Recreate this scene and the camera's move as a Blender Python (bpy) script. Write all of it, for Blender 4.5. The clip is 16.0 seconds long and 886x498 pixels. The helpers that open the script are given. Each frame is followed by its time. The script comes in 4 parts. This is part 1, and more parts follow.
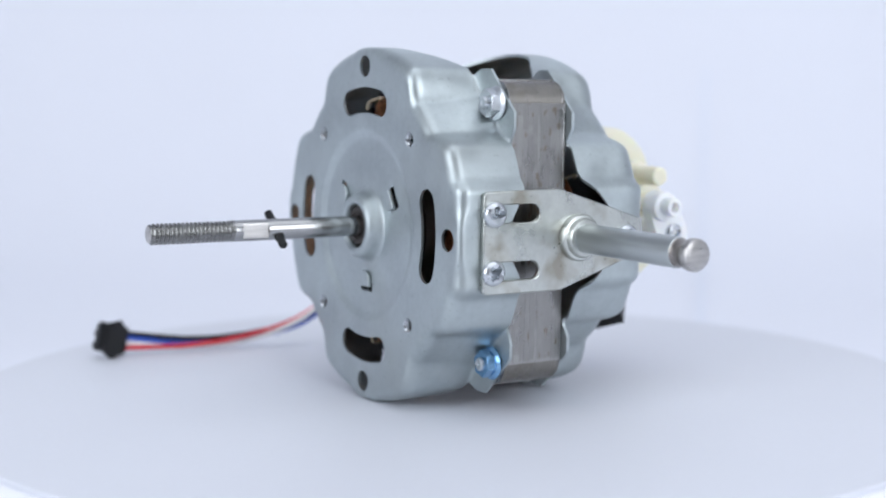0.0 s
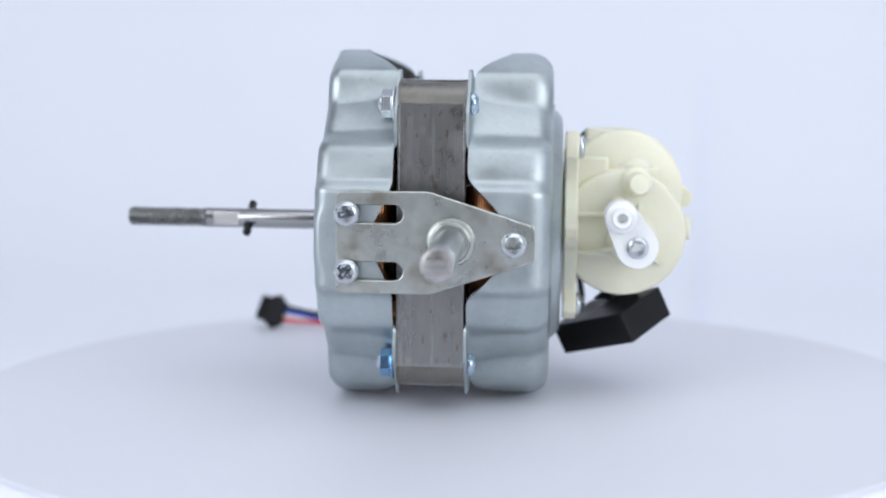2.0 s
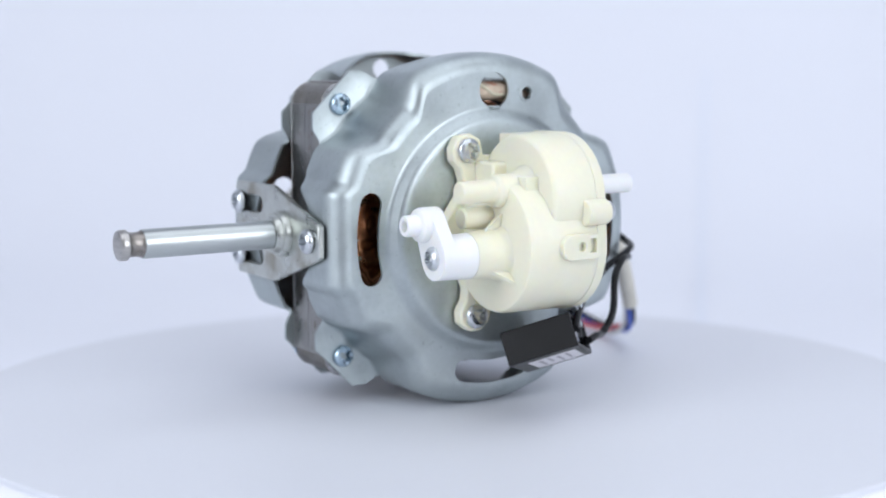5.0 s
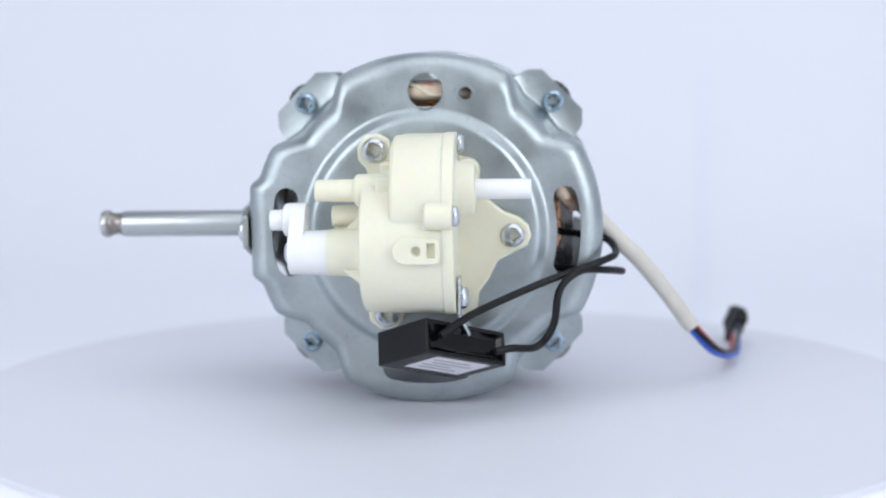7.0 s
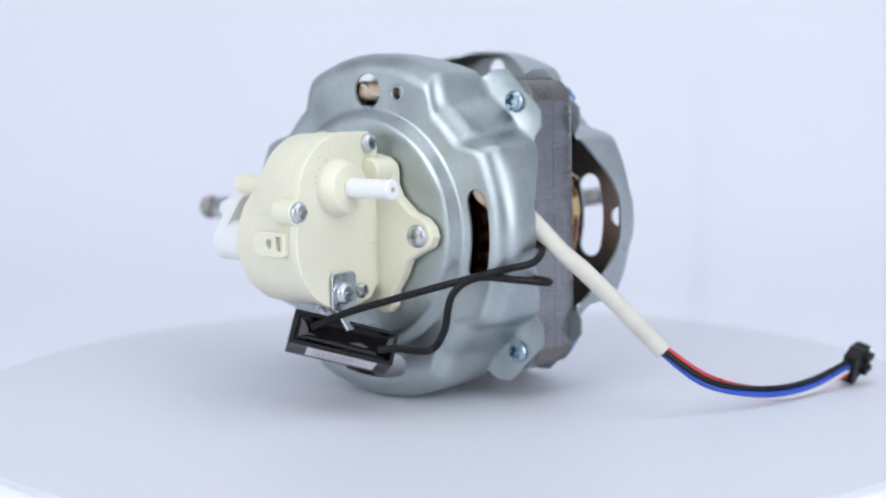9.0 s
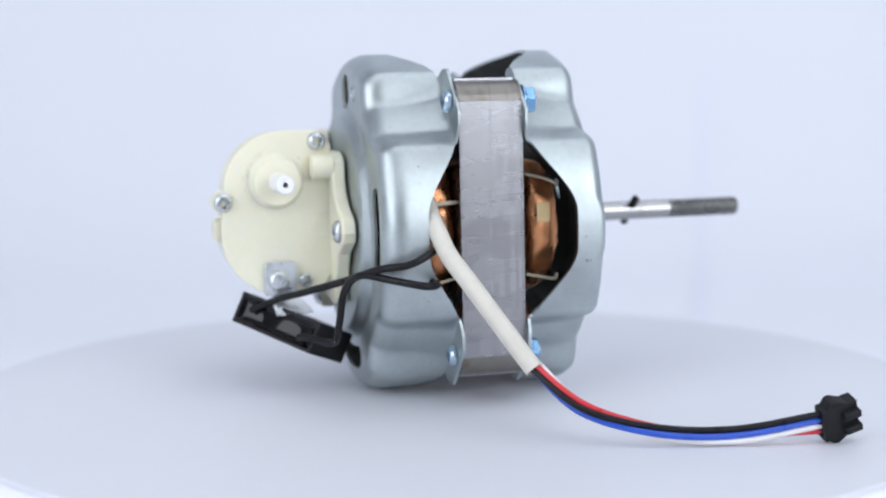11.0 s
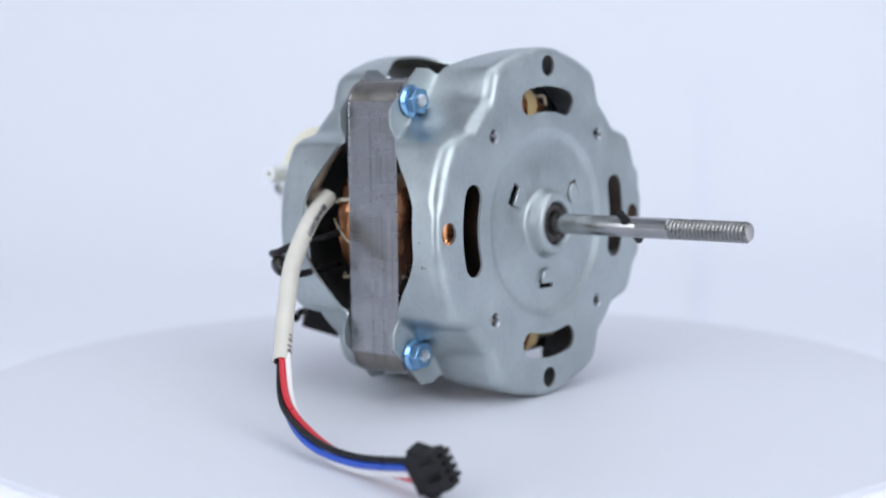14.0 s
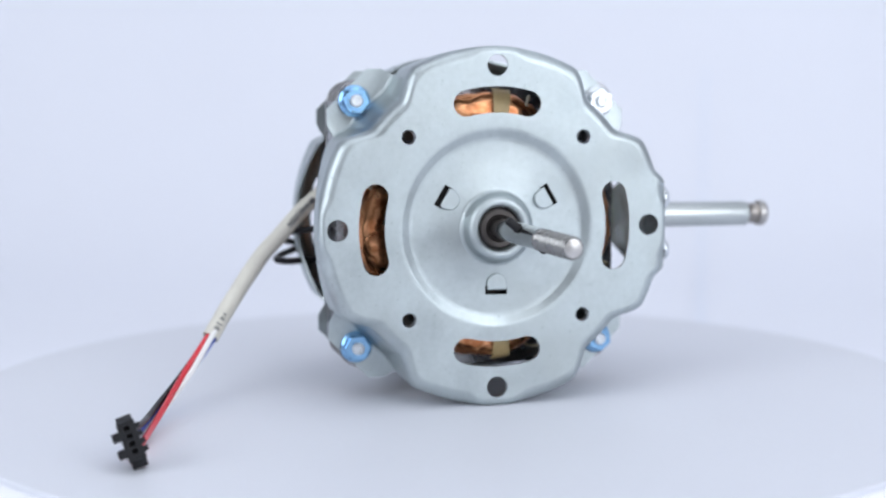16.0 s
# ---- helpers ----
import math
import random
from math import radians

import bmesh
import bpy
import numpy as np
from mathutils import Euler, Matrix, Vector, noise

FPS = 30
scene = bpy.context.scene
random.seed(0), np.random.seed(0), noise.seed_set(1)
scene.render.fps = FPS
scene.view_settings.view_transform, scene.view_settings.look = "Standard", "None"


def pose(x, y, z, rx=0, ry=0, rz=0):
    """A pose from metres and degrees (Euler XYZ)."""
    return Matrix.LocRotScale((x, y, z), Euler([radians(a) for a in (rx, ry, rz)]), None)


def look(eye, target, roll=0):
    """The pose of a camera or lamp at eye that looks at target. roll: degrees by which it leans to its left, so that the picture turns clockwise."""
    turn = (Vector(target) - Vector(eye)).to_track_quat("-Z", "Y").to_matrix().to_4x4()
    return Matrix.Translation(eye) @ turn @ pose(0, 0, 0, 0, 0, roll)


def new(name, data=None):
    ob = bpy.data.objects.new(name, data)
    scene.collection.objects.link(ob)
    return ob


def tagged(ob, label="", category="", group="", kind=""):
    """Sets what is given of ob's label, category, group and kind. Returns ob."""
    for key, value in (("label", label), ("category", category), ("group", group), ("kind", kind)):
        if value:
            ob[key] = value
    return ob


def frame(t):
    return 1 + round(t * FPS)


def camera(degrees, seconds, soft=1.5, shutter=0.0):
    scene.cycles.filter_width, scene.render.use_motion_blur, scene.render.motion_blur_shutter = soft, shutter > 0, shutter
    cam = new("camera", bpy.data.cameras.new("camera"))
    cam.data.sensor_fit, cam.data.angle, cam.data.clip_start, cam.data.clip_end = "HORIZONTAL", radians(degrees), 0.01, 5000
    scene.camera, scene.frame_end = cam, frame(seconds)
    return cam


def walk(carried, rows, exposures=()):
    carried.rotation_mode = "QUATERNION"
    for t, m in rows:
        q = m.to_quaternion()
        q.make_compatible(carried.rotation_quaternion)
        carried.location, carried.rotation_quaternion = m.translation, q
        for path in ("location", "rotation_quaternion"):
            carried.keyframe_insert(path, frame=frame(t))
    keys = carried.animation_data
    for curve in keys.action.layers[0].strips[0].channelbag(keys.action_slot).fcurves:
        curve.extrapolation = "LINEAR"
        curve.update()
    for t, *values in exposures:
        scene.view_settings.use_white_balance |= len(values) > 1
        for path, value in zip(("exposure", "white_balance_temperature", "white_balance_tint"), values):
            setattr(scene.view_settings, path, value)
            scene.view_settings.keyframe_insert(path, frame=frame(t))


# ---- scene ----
# A fan motor on a slowly turning white turntable before a still camera. Sizes in the motor are in millimetres.
cam = camera(35.52, 16.0, soft=2.0)
cam.data.dof.use_dof, cam.data.dof.focus_distance, cam.data.dof.aperture_fstop = True, 0.495, 6.3
EYE = (0.0, -0.570, 0.12124)
walk(cam, [(0.0, look(EYE, (EYE[0] - 0.0054, EYE[1] + 0.99364, EYE[2] - 0.11247), -0.277)),
           (16.0, look(EYE, (EYE[0] - 0.0054, EYE[1] + 0.99364, EYE[2] - 0.11247), -0.277))])

# ---- light ----
world = bpy.data.worlds.new("studio")
scene.world = world
world.use_nodes = True
world.node_tree.nodes["Background"].inputs[0].default_value = (0.80, 0.86, 1.0, 1)
world.node_tree.nodes["Background"].inputs[1].default_value = 0.4
scene.view_settings.exposure = 0.0


def softbox(name, eye, target, sx, sy, watts, color):
    data = bpy.data.lights.new(name, "AREA")
    data.shape, data.size, data.size_y, data.energy, data.color = "RECTANGLE", sx, sy, watts, color
    ob = new(name, data)
    ob.matrix_world = look(eye, target)
    return ob


softbox("softbox_overhead", (0.2, -0.55, 2.08), (0, -0.3, 0), 2.9, 2.3, 27.5, (0.880, 0.925, 1.0))
softbox("softbox_right", (1.12, -1.35, 0.68), (0, 0, 0.08), 1.1, 1.2, 17.0, (0.880, 0.925, 1.0))
softbox("softbox_left", (-1.18, -1.22, 0.68), (0, 0, 0.08), 1.1, 1.2, 16.0, (0.878, 0.925, 1.0))


# ---- materials ----
def material(name, color, rough=0.5, metal=0.0, vary=0.12, scale=60.0, bump=0.0, bump_scale=400.0, rough_vary=0.1,
             spot=None, spot_amount=0.0, spot_scale=30.0, spot_from=(0.52, 0.72), stretch=(1, 1, 1), sss=0.0, coat=0.0, speck=0.0):
    """A surface with broad and fine variation of colour and gloss, fine relief, and optional stains of another colour."""
    mat = bpy.data.materials.new(name)
    mat.use_nodes = True
    nt = mat.node_tree
    n, l = nt.nodes, nt.links
    b = n["Principled BSDF"]
    co = n.new("ShaderNodeTexCoord")
    mp = n.new("ShaderNodeMapping")
    mp.inputs["Scale"].default_value = stretch
    l.new(co.outputs["Object"], mp.inputs["Vector"])

    def noise_node(s, detail=4.0):
        t = n.new("ShaderNodeTexNoise")
        t.inputs["Scale"].default_value, t.inputs["Detail"].default_value = s, detail
        l.new(mp.outputs["Vector"], t.inputs["Vector"])
        return t.outputs["Fac"]

    broad, fine = noise_node(scale), noise_node(bump_scale, 6.0)
    mix = n.new("ShaderNodeMath")
    mix.operation = "MULTIPLY_ADD"
    mix.inputs[1].default_value = 0.35
    l.new(fine, mix.inputs[0])
    l.new(broad, mix.inputs[2])
    ramp = n.new("ShaderNodeMapRange")
    ramp.inputs["From Min"].default_value, ramp.inputs["From Max"].default_value = 0.4, 0.95
    ramp.inputs["To Min"].default_value, ramp.inputs["To Max"].default_value = 1 - vary, 1 + vary
    l.new(mix.outputs[0], ramp.inputs["Value"])
    hsv = n.new("ShaderNodeHueSaturation")
    hsv.inputs["Color"].default_value = (*color, 1)
    l.new(ramp.outputs[0], hsv.inputs["Value"])
    out = hsv.outputs["Color"]
    if spot:
        sp = noise_node(spot_scale, 5.0)
        sr = n.new("ShaderNodeMapRange")
        sr.inputs["From Min"].default_value, sr.inputs["From Max"].default_value = spot_from
        sr.inputs["To Max"].default_value = spot_amount
        l.new(sp, sr.inputs["Value"])
        mc = n.new("ShaderNodeMix")
        mc.data_type = "RGBA"
        mc.inputs["B"].default_value = (*spot, 1)
        l.new(sr.outputs[0], mc.inputs["Factor"])
        l.new(out, mc.inputs["A"])
        out = mc.outputs["Result"]
    if speck:
        dots = noise_node(620.0, 2.0)
        sr = n.new("ShaderNodeMapRange")
        sr.inputs["From Min"].default_value, sr.inputs["From Max"].default_value = 0.66, 0.74
        sr.inputs["To Min"].default_value, sr.inputs["To Max"].default_value = 1.0, 1.0 - speck
        l.new(dots, sr.inputs["Value"])
        dark = n.new("ShaderNodeVectorMath")
        dark.operation = "SCALE"
        l.new(out, dark.inputs[0])
        l.new(sr.outputs[0], dark.inputs["Scale"])
        out = dark.outputs[0]
    l.new(out, b.inputs["Base Color"])
    rr = n.new("ShaderNodeMapRange")
    rr.inputs["From Min"].default_value, rr.inputs["From Max"].default_value = 0.3, 0.75
    rr.inputs["To Min"].default_value, rr.inputs["To Max"].default_value = max(0.02, rough - rough_vary), min(1, rough + rough_vary)
    l.new(broad, rr.inputs["Value"])
    l.new(rr.outputs[0], b.inputs["Roughness"])
    b.inputs["Metallic"].default_value = metal
    if bump:
        bp = n.new("ShaderNodeBump")
        bp.inputs["Strength"].default_value, bp.inputs["Distance"].default_value = bump, 0.0003
        l.new(fine, bp.inputs["Height"])
        l.new(bp.outputs[0], b.inputs["Normal"])
    if metal == 0 and max(color) < 0.05:
        b.inputs["Specular IOR Level"].default_value = 0.2
    if sss:
        b.inputs["Subsurface Weight"].default_value = sss
        b.inputs["Subsurface Radius"].default_value = (0.004, 0.003, 0.0015)
        b.inputs["Subsurface Scale"].default_value = 1.0
    if coat:
        b.inputs["Coat Weight"].default_value = coat
        b.inputs["Coat Roughness"].default_value = 0.15
    return mat


ZINC = material("galvanised_sheet", (0.465, 0.515, 0.525), 0.45, 0.96, 0.15, 60, 0.14, 420, 0.12, speck=0.16,
                spot=(0.38, 0.41, 0.41), spot_amount=0.55, spot_scale=26)
BRACKET = material("zinc_plated_bracket", (0.55, 0.57, 0.54), 0.32, 1.0, 0.18, 70, 0.08, 600, 0.1, speck=0.3,
                   spot=(0.29, 0.26, 0.20), spot_amount=0.75, spot_scale=75, spot_from=(0.49, 0.66))
STEEL = material("ground_steel", (0.40, 0.40, 0.40), 0.17, 1.0, 0.10, 120, 0.04, 900, 0.04, stretch=(0.08, 1, 1))
STUBSTEEL = material("zinc_plated_rod", (0.50, 0.53, 0.53), 0.36, 1.0, 0.10, 110, 0.04, 800, 0.05, stretch=(1, 0.08, 1),
                     spot=(0.36, 0.34, 0.30), spot_amount=0.5, spot_scale=60)
# Darker than the shaft steel: shade in the thread grooves put into the colour.
THREAD = material("shaded_thread_steel", (0.25, 0.25, 0.245), 0.28, 1.0, 0.12, 160, 0.06, 900, 0.06)
CHROME = material("bright_zinc_screw", (0.66, 0.69, 0.72), 0.30, 1.0, 0.08, 200, 0.03, 900, 0.06)
PALEBLUE = material("pale_blue_zinc", (0.46, 0.58, 0.68), 0.28, 1.0, 0.12, 220, 0.03, 900, 0.06)
BLUEZINC = material("blue_passivated_zinc", (0.24, 0.44, 0.68), 0.22, 1.0, 0.16, 220, 0.03, 900, 0.06)
TIPSTEEL = material("rough_cut_steel", (0.47, 0.455, 0.44), 0.33, 1.0, 0.2, 160, 0.7, 260, 0.08, stretch=(1, 1, 4))
NECKSTEEL = material("turned_neck_steel", (0.30, 0.275, 0.255), 0.32, 1.0, 0.2, 160, 0.2, 500, 0.08)
CUTSTEEL = material("brushed_cut_steel", (0.60, 0.58, 0.56), 0.38, 1.0, 0.22, 90, 0.25, 420, 0.1, stretch=(1, 1, 12))
DARKSTEEL = material("dark_rotor_steel", (0.10, 0.09, 0.085), 0.5, 1.0, 0.2, 80, 0.1, 500)
IVORY = material("ivory_plastic", (0.81, 0.785, 0.63), 0.42, 0.0, 0.035, 40, 0.05, 500, 0.06, sss=0.3)
WHITEPL = material("white_plastic", (0.86, 0.86, 0.86), 0.42, 0.0, 0.02, 50, 0.03, 500, 0.05, sss=0.2)
BLACKPL = material("black_plastic", (0.009, 0.009, 0.010), 0.38, 0.0, 0.2, 80, 0.12, 700, 0.08)
EPOXY = material("black_epoxy", (0.003, 0.003, 0.004), 0.06, 0.0, 0.1, 90, 0.1, 120, 0.05)
SLEEVE = material("cream_silicone_sleeve", (0.65, 0.625, 0.555), 0.5, 0.0, 0.08, 90, 0.05, 600)
RED = material("red_wire_insulation", (0.62, 0.03, 0.045), 0.36, 0.0, 0.06, 120)
BLUE = material("blue_wire_insulation", (0.025, 0.09, 0.52), 0.36, 0.0, 0.06, 120)
WHITEW = material("white_wire_insulation", (0.82, 0.81, 0.80), 0.4, 0.0, 0.04, 120)
BLACKW = material("black_wire_insulation", (0.012, 0.012, 0.014), 0.34, 0.0, 0.1, 120)
STRING = material("lacing_string", (0.66, 0.60, 0.46), 0.7, 0.0, 0.12, 300, 0.3, 1500)
TAPE = material("insulation_paper", (0.62, 0.46, 0.23), 0.5, 0.0, 0.1, 200)
INK = material("printed_ink", (0.12, 0.12, 0.125), 0.6, 0.0, 0.1, 300)
SMUDGE = material("dull_smudge", (0.24, 0.255, 0.26), 0.6, 0.5, 0.2, 300)
BUNDLE = material("varnished_lead_sheath", (0.66, 0.53, 0.41), 0.6, 0.0, 0.2, 160, 0.5, 700, spot=(0.50, 0.17, 0.10), spot_amount=0.7, spot_scale=170, spot_from=(0.54, 0.62))
GREASE = material("dark_grease", (0.10, 0.08, 0.05), 0.5, 0.0, 0.2, 300)
FAINT = material("faint_label_print", (0.45, 0.43, 0.47), 0.6, 0.0, 0.1, 300)
PLUGPL = material("matt_black_nylon", (0.016, 0.016, 0.018), 0.5, 0.0, 0.15, 120, 0.1, 700)
PAPER = material("white_label", (0.80, 0.78, 0.82), 0.5, 0.0, 0.03, 100)
TABLE = material("turntable_white", (0.715, 0.73, 0.785), 0.52, 0.0, 0.015, 12, 0.03, 260, 0.04)
SHEET = material("white_backdrop_paper", (0.83, 0.845, 0.91), 0.8, 0.0, 0.012, 4, 0.0, 300)
SEAM = material("bluish_paper_seam", (0.808, 0.838, 0.918), 0.8, 0.0, 0.01, 4)
# Paler than the disc top: front light on the side, put into the colour.
RIM = material("turntable_rim_lit_white", (0.90, 0.905, 0.92), 0.4, 0.0, 0.01, 12)
# Tones of the unseen room, set for the reflections in the metal.
DARKWALL = material("unseen_dark_wall_paint", (0.20, 0.20, 0.205), 0.7, 0.0, 0.05, 6)
FLOORPAINT = material("grey_floor_paint", (0.42, 0.42, 0.43), 0.7, 0.0, 0.05, 6)
WALL = material("grey_wall_paint", (0.55, 0.56, 0.58), 0.8, 0.0, 0.03, 6)


def strand_material(name, base, dark, scale, rough, direction, relief=0.5, rust=None, stretch=(1, 1, 1), wander=4.0, stain=0.35, vary=0.22, rough_vary=0.1, spots=(110, 0.52, 0.72)):
    """Fine parallel lines: wound wire or stacked sheets."""
    mat = material(name, base, rough, 1.0, vary, 130, 0.1, 300, rough_vary, spot=rust, spot_amount=stain, spot_scale=spots[0], spot_from=spots[1:], stretch=stretch)
    nt = mat.node_tree
    n, l = nt.nodes, nt.links
    b = n["Principled BSDF"]
    co = n.new("ShaderNodeTexCoord")
    wv = n.new("ShaderNodeTexWave")
    wv.bands_direction = direction
    wv.inputs["Scale"].default_value, wv.inputs["Distortion"].default_value = scale, wander
    wv.inputs["Detail"].default_value, wv.inputs["Detail Scale"].default_value = 2.0, 0.6
    l.new(co.outputs["Object"], wv.inputs["Vector"])
    src = b.inputs["Base Color"].links[0].from_socket
    mc = n.new("ShaderNodeMix")
    mc.data_type = "RGBA"
    mc.inputs["A"].default_value = (*dark, 1)
    l.new(wv.outputs["Fac"], mc.inputs["Factor"])
    l.new(src, mc.inputs["B"])
    l.new(mc.outputs["Result"], b.inputs["Base Color"])
    bp = n.new("ShaderNodeBump")
    bp.inputs["Strength"].default_value, bp.inputs["Distance"].default_value = relief, 0.0004
    l.new(wv.outputs["Fac"], bp.inputs["Height"])
    l.new(bp.outputs[0], b.inputs["Normal"])
    return mat


EPOXY.node_tree.nodes["Principled BSDF"].inputs["Specular IOR Level"].default_value = 0.3
BLACKPL.node_tree.nodes["Principled BSDF"].inputs["Specular IOR Level"].default_value = 0.26
COPPER = strand_material("enamelled_copper_wire", (0.90, 0.44, 0.22), (0.52, 0.19, 0.08), 330, 0.33, "X", 0.2, wander=5.0)
LAMINATE = strand_material("laminated_silicon_steel", (0.325, 0.325, 0.34), (0.275, 0.275, 0.29), 560, 0.28, "X", 0.03, (0.42, 0.42, 0.44), (0.25, 1, 1), 1.2, stain=0.4, vary=0.09, rough_vary=0.03)


def patched(mat, amount):
    """Sheets differ in tone, and each has paler and darker lengths."""
    nt = mat.node_tree
    n, l = nt.nodes, nt.links
    b = n["Principled BSDF"]
    info, co = n.new("ShaderNodeObjectInfo"), n.new("ShaderNodeTexCoord")
    sep, com = n.new("ShaderNodeSeparateXYZ"), n.new("ShaderNodeCombineXYZ")
    l.new(co.outputs["Object"], sep.inputs[0])
    slide = n.new("ShaderNodeMath")
    slide.operation = "MULTIPLY"
    slide.inputs[1].default_value = 0.035
    l.new(info.outputs["Random"], slide.inputs[0])
    l.new(slide.outputs[0], com.inputs[0])
    l.new(sep.outputs[1], com.inputs[1])
    l.new(sep.outputs[2], com.inputs[2])
    t = n.new("ShaderNodeTexNoise")
    t.inputs["Scale"].default_value, t.inputs["Detail"].default_value = 55.0, 1.0
    l.new(com.outputs[0], t.inputs["Vector"])
    step = n.new("ShaderNodeMapRange")
    step.inputs["From Min"].default_value, step.inputs["From Max"].default_value = 0.50, 0.53
    step.inputs["To Min"].default_value, step.inputs["To Max"].default_value = 1.0 - amount, 1.0 + amount
    l.new(t.outputs["Fac"], step.inputs["Value"])
    tone = n.new("ShaderNodeMath")
    tone.operation = "MULTIPLY_ADD"
    tone.inputs[1].default_value = amount * 1.6
    l.new(info.outputs["Random"], tone.inputs[0])
    l.new(step.outputs[0], tone.inputs[2])
    mul = n.new("ShaderNodeVectorMath")
    mul.operation = "SCALE"
    l.new(b.inputs["Base Color"].links[0].from_socket, mul.inputs[0])
    l.new(tone.outputs[0], mul.inputs["Scale"])
    l.new(mul.outputs[0], b.inputs["Base Color"])


RUSTED = strand_material("rust_specked_silicon_steel", (0.34, 0.335, 0.325), (0.28, 0.275, 0.268), 420, 0.31, "X", 0.05, (0.17, 0.10, 0.045), (1.6, 1, 0.8), 1.5, stain=0.8, vary=0.16, rough_vary=0.05, spots=(230, 0.60, 0.66))
patched(LAMINATE, 0.065)
patched(RUSTED, 0.08)
BROWNED = strand_material("browned_silicon_steel", (0.29, 0.275, 0.255), (0.20, 0.19, 0.175), 430, 0.38, "X", 0.15, (0.13, 0.09, 0.05), (1, 1, 1), 0.4, stain=0.7)


# ---- mesh helpers (millimetres) ----
def part(name, bm, mat, parent, label="", bevel=0.0, sharp=35, solid=0.0, base=None):
    """Links a bmesh in millimetres as one mesh object under parent."""
    m = Matrix.Scale(0.001, 4)
    bmesh.ops.transform(bm, matrix=m if base is None else m @ base, verts=bm.verts)
    me = bpy.data.meshes.new(name)
    bm.to_mesh(me)
    bm.free()
    me.polygons.foreach_set("use_smooth", [True] * len(me.polygons))
    me.set_sharp_from_angle(angle=radians(sharp))
    if solid:
        count = [0] * len(me.edges)
        for poly in me.polygons:
            for k in poly.loop_indices:
                count[me.loops[k].edge_index] += 1
        for e, c in zip(me.edges, count):
            if c == 1:
                e.use_edge_sharp = True
    me.materials.append(mat)
    ob = new(name, me)
    ob.parent = parent
    if solid:
        md = ob.modifiers.new("thickness", "SOLIDIFY")
        md.thickness, md.offset = solid * 0.001, -1
    if bevel:
        md = ob.modifiers.new("edges", "BEVEL")
        md.width, md.segments, md.limit_method, md.angle_limit = bevel * 0.001, 2, "ANGLE", radians(40)
        md.harden_normals = False
    if label:
        ob["label"] = label
    return ob


def smooth01(a, b, v):
    k = min(1.0, max(0.0, (v - a) / (b - a)))
    return k * k * (3 - 2 * k)


def lathe(bm, profile, m=None, seg=40, cap=True):
    """Turns (radius, height) rows round the local z axis."""
    rings = []
    for r, h in profile:
        rings.append([bm.verts.new((r * math.cos(2 * math.pi * i / seg), r * math.sin(2 * math.pi * i / seg), h)) for i in range(seg)])
    for a, b in zip(rings, rings[1:]):
        for i in range(seg):
            j = (i + 1) % seg
            bm.faces.new((a[i], a[j], b[j], b[i]))
    if cap:
        bm.faces.new(rings[0][::-1])
        bm.faces.new(rings[-1])
    if m is not None:
        bmesh.ops.transform(bm, matrix=m, verts=[v for r in rings for v in r])
    return rings


def along(axis, origin):
    """A frame at origin with its z along the named axis."""
    turn = {"+x": (0, 90, 0), "-x": (0, -90, 0), "+y": (-90, 0, 0), "-y": (90, 0, 0), "+z": (0, 0, 0), "-z": (180, 0, 0)}[axis]
    return pose(*origin, *turn)


def cylinder(bm, axis, origin, r, h, r2=None, edge=0.4, seg=36):
    """A rod with eased ends from origin along axis."""
    r2 = r if r2 is None else r2
    lathe(bm, [(r - edge, 0), (r, edge), (r2, h - edge), (r2 - edge, h)], along(axis, origin), seg)


def circle(cx, cy, r, seg=28, a0=0.0):
    return [(cx + r * math.cos(a0 + 2 * math.pi * i / seg), cy + r * math.sin(a0 + 2 * math.pi * i / seg)) for i in range(seg)]


def arc_slot(r, half, mid, w, steps=12):
    """A bent slot with round ends: centre-line radius, half angle, middle angle (degrees), half width."""
    pts = []
    a0, a1 = radians(mid - half), radians(mid + half)
    for i in range(steps + 1):
        a = a0 + (a1 - a0) * i / steps
        pts.append(((r + w) * math.cos(a), (r + w) * math.sin(a)))
    for i in range(1, 8):
        t = a1 + math.pi * i / 8
        pts.append((r * math.cos(a1) + w * math.cos(t), r * math.sin(a1) + w * math.sin(t)))
    for i in range(steps + 1):
        a = a1 + (a0 - a1) * i / steps
        pts.append(((r - w) * math.cos(a), (r - w) * math.sin(a)))
    for i in range(1, 8):
        t = a0 + math.pi + math.pi * i / 8
        pts.append((r * math.cos(a0) + w * math.cos(t), r * math.sin(a0) + w * math.sin(t)))
    return pts


def stadium(ax, ay, bx, by, w, w2=None, steps=10):
    """The outline round two discs, of radius w at a and w2 at b."""
    w2 = w if w2 is None else w2
    a = math.atan2(by - ay, bx - ax)
    lean = math.asin(max(-1, min(1, (w - w2) / max(1e-6, math.hypot(bx - ax, by - ay)))))
    pts = []
    for i in range(steps + 1):
        t = a - math.pi / 2 + lean + (math.pi - 2 * lean) * i / steps
        pts.append((bx + w2 * math.cos(t), by + w2 * math.sin(t)))
    for i in range(steps + 1):
        t = a + math.pi / 2 - lean + (math.pi + 2 * lean) * i / steps
        pts.append((ax + w * math.cos(t), ay + w * math.sin(t)))
    return pts


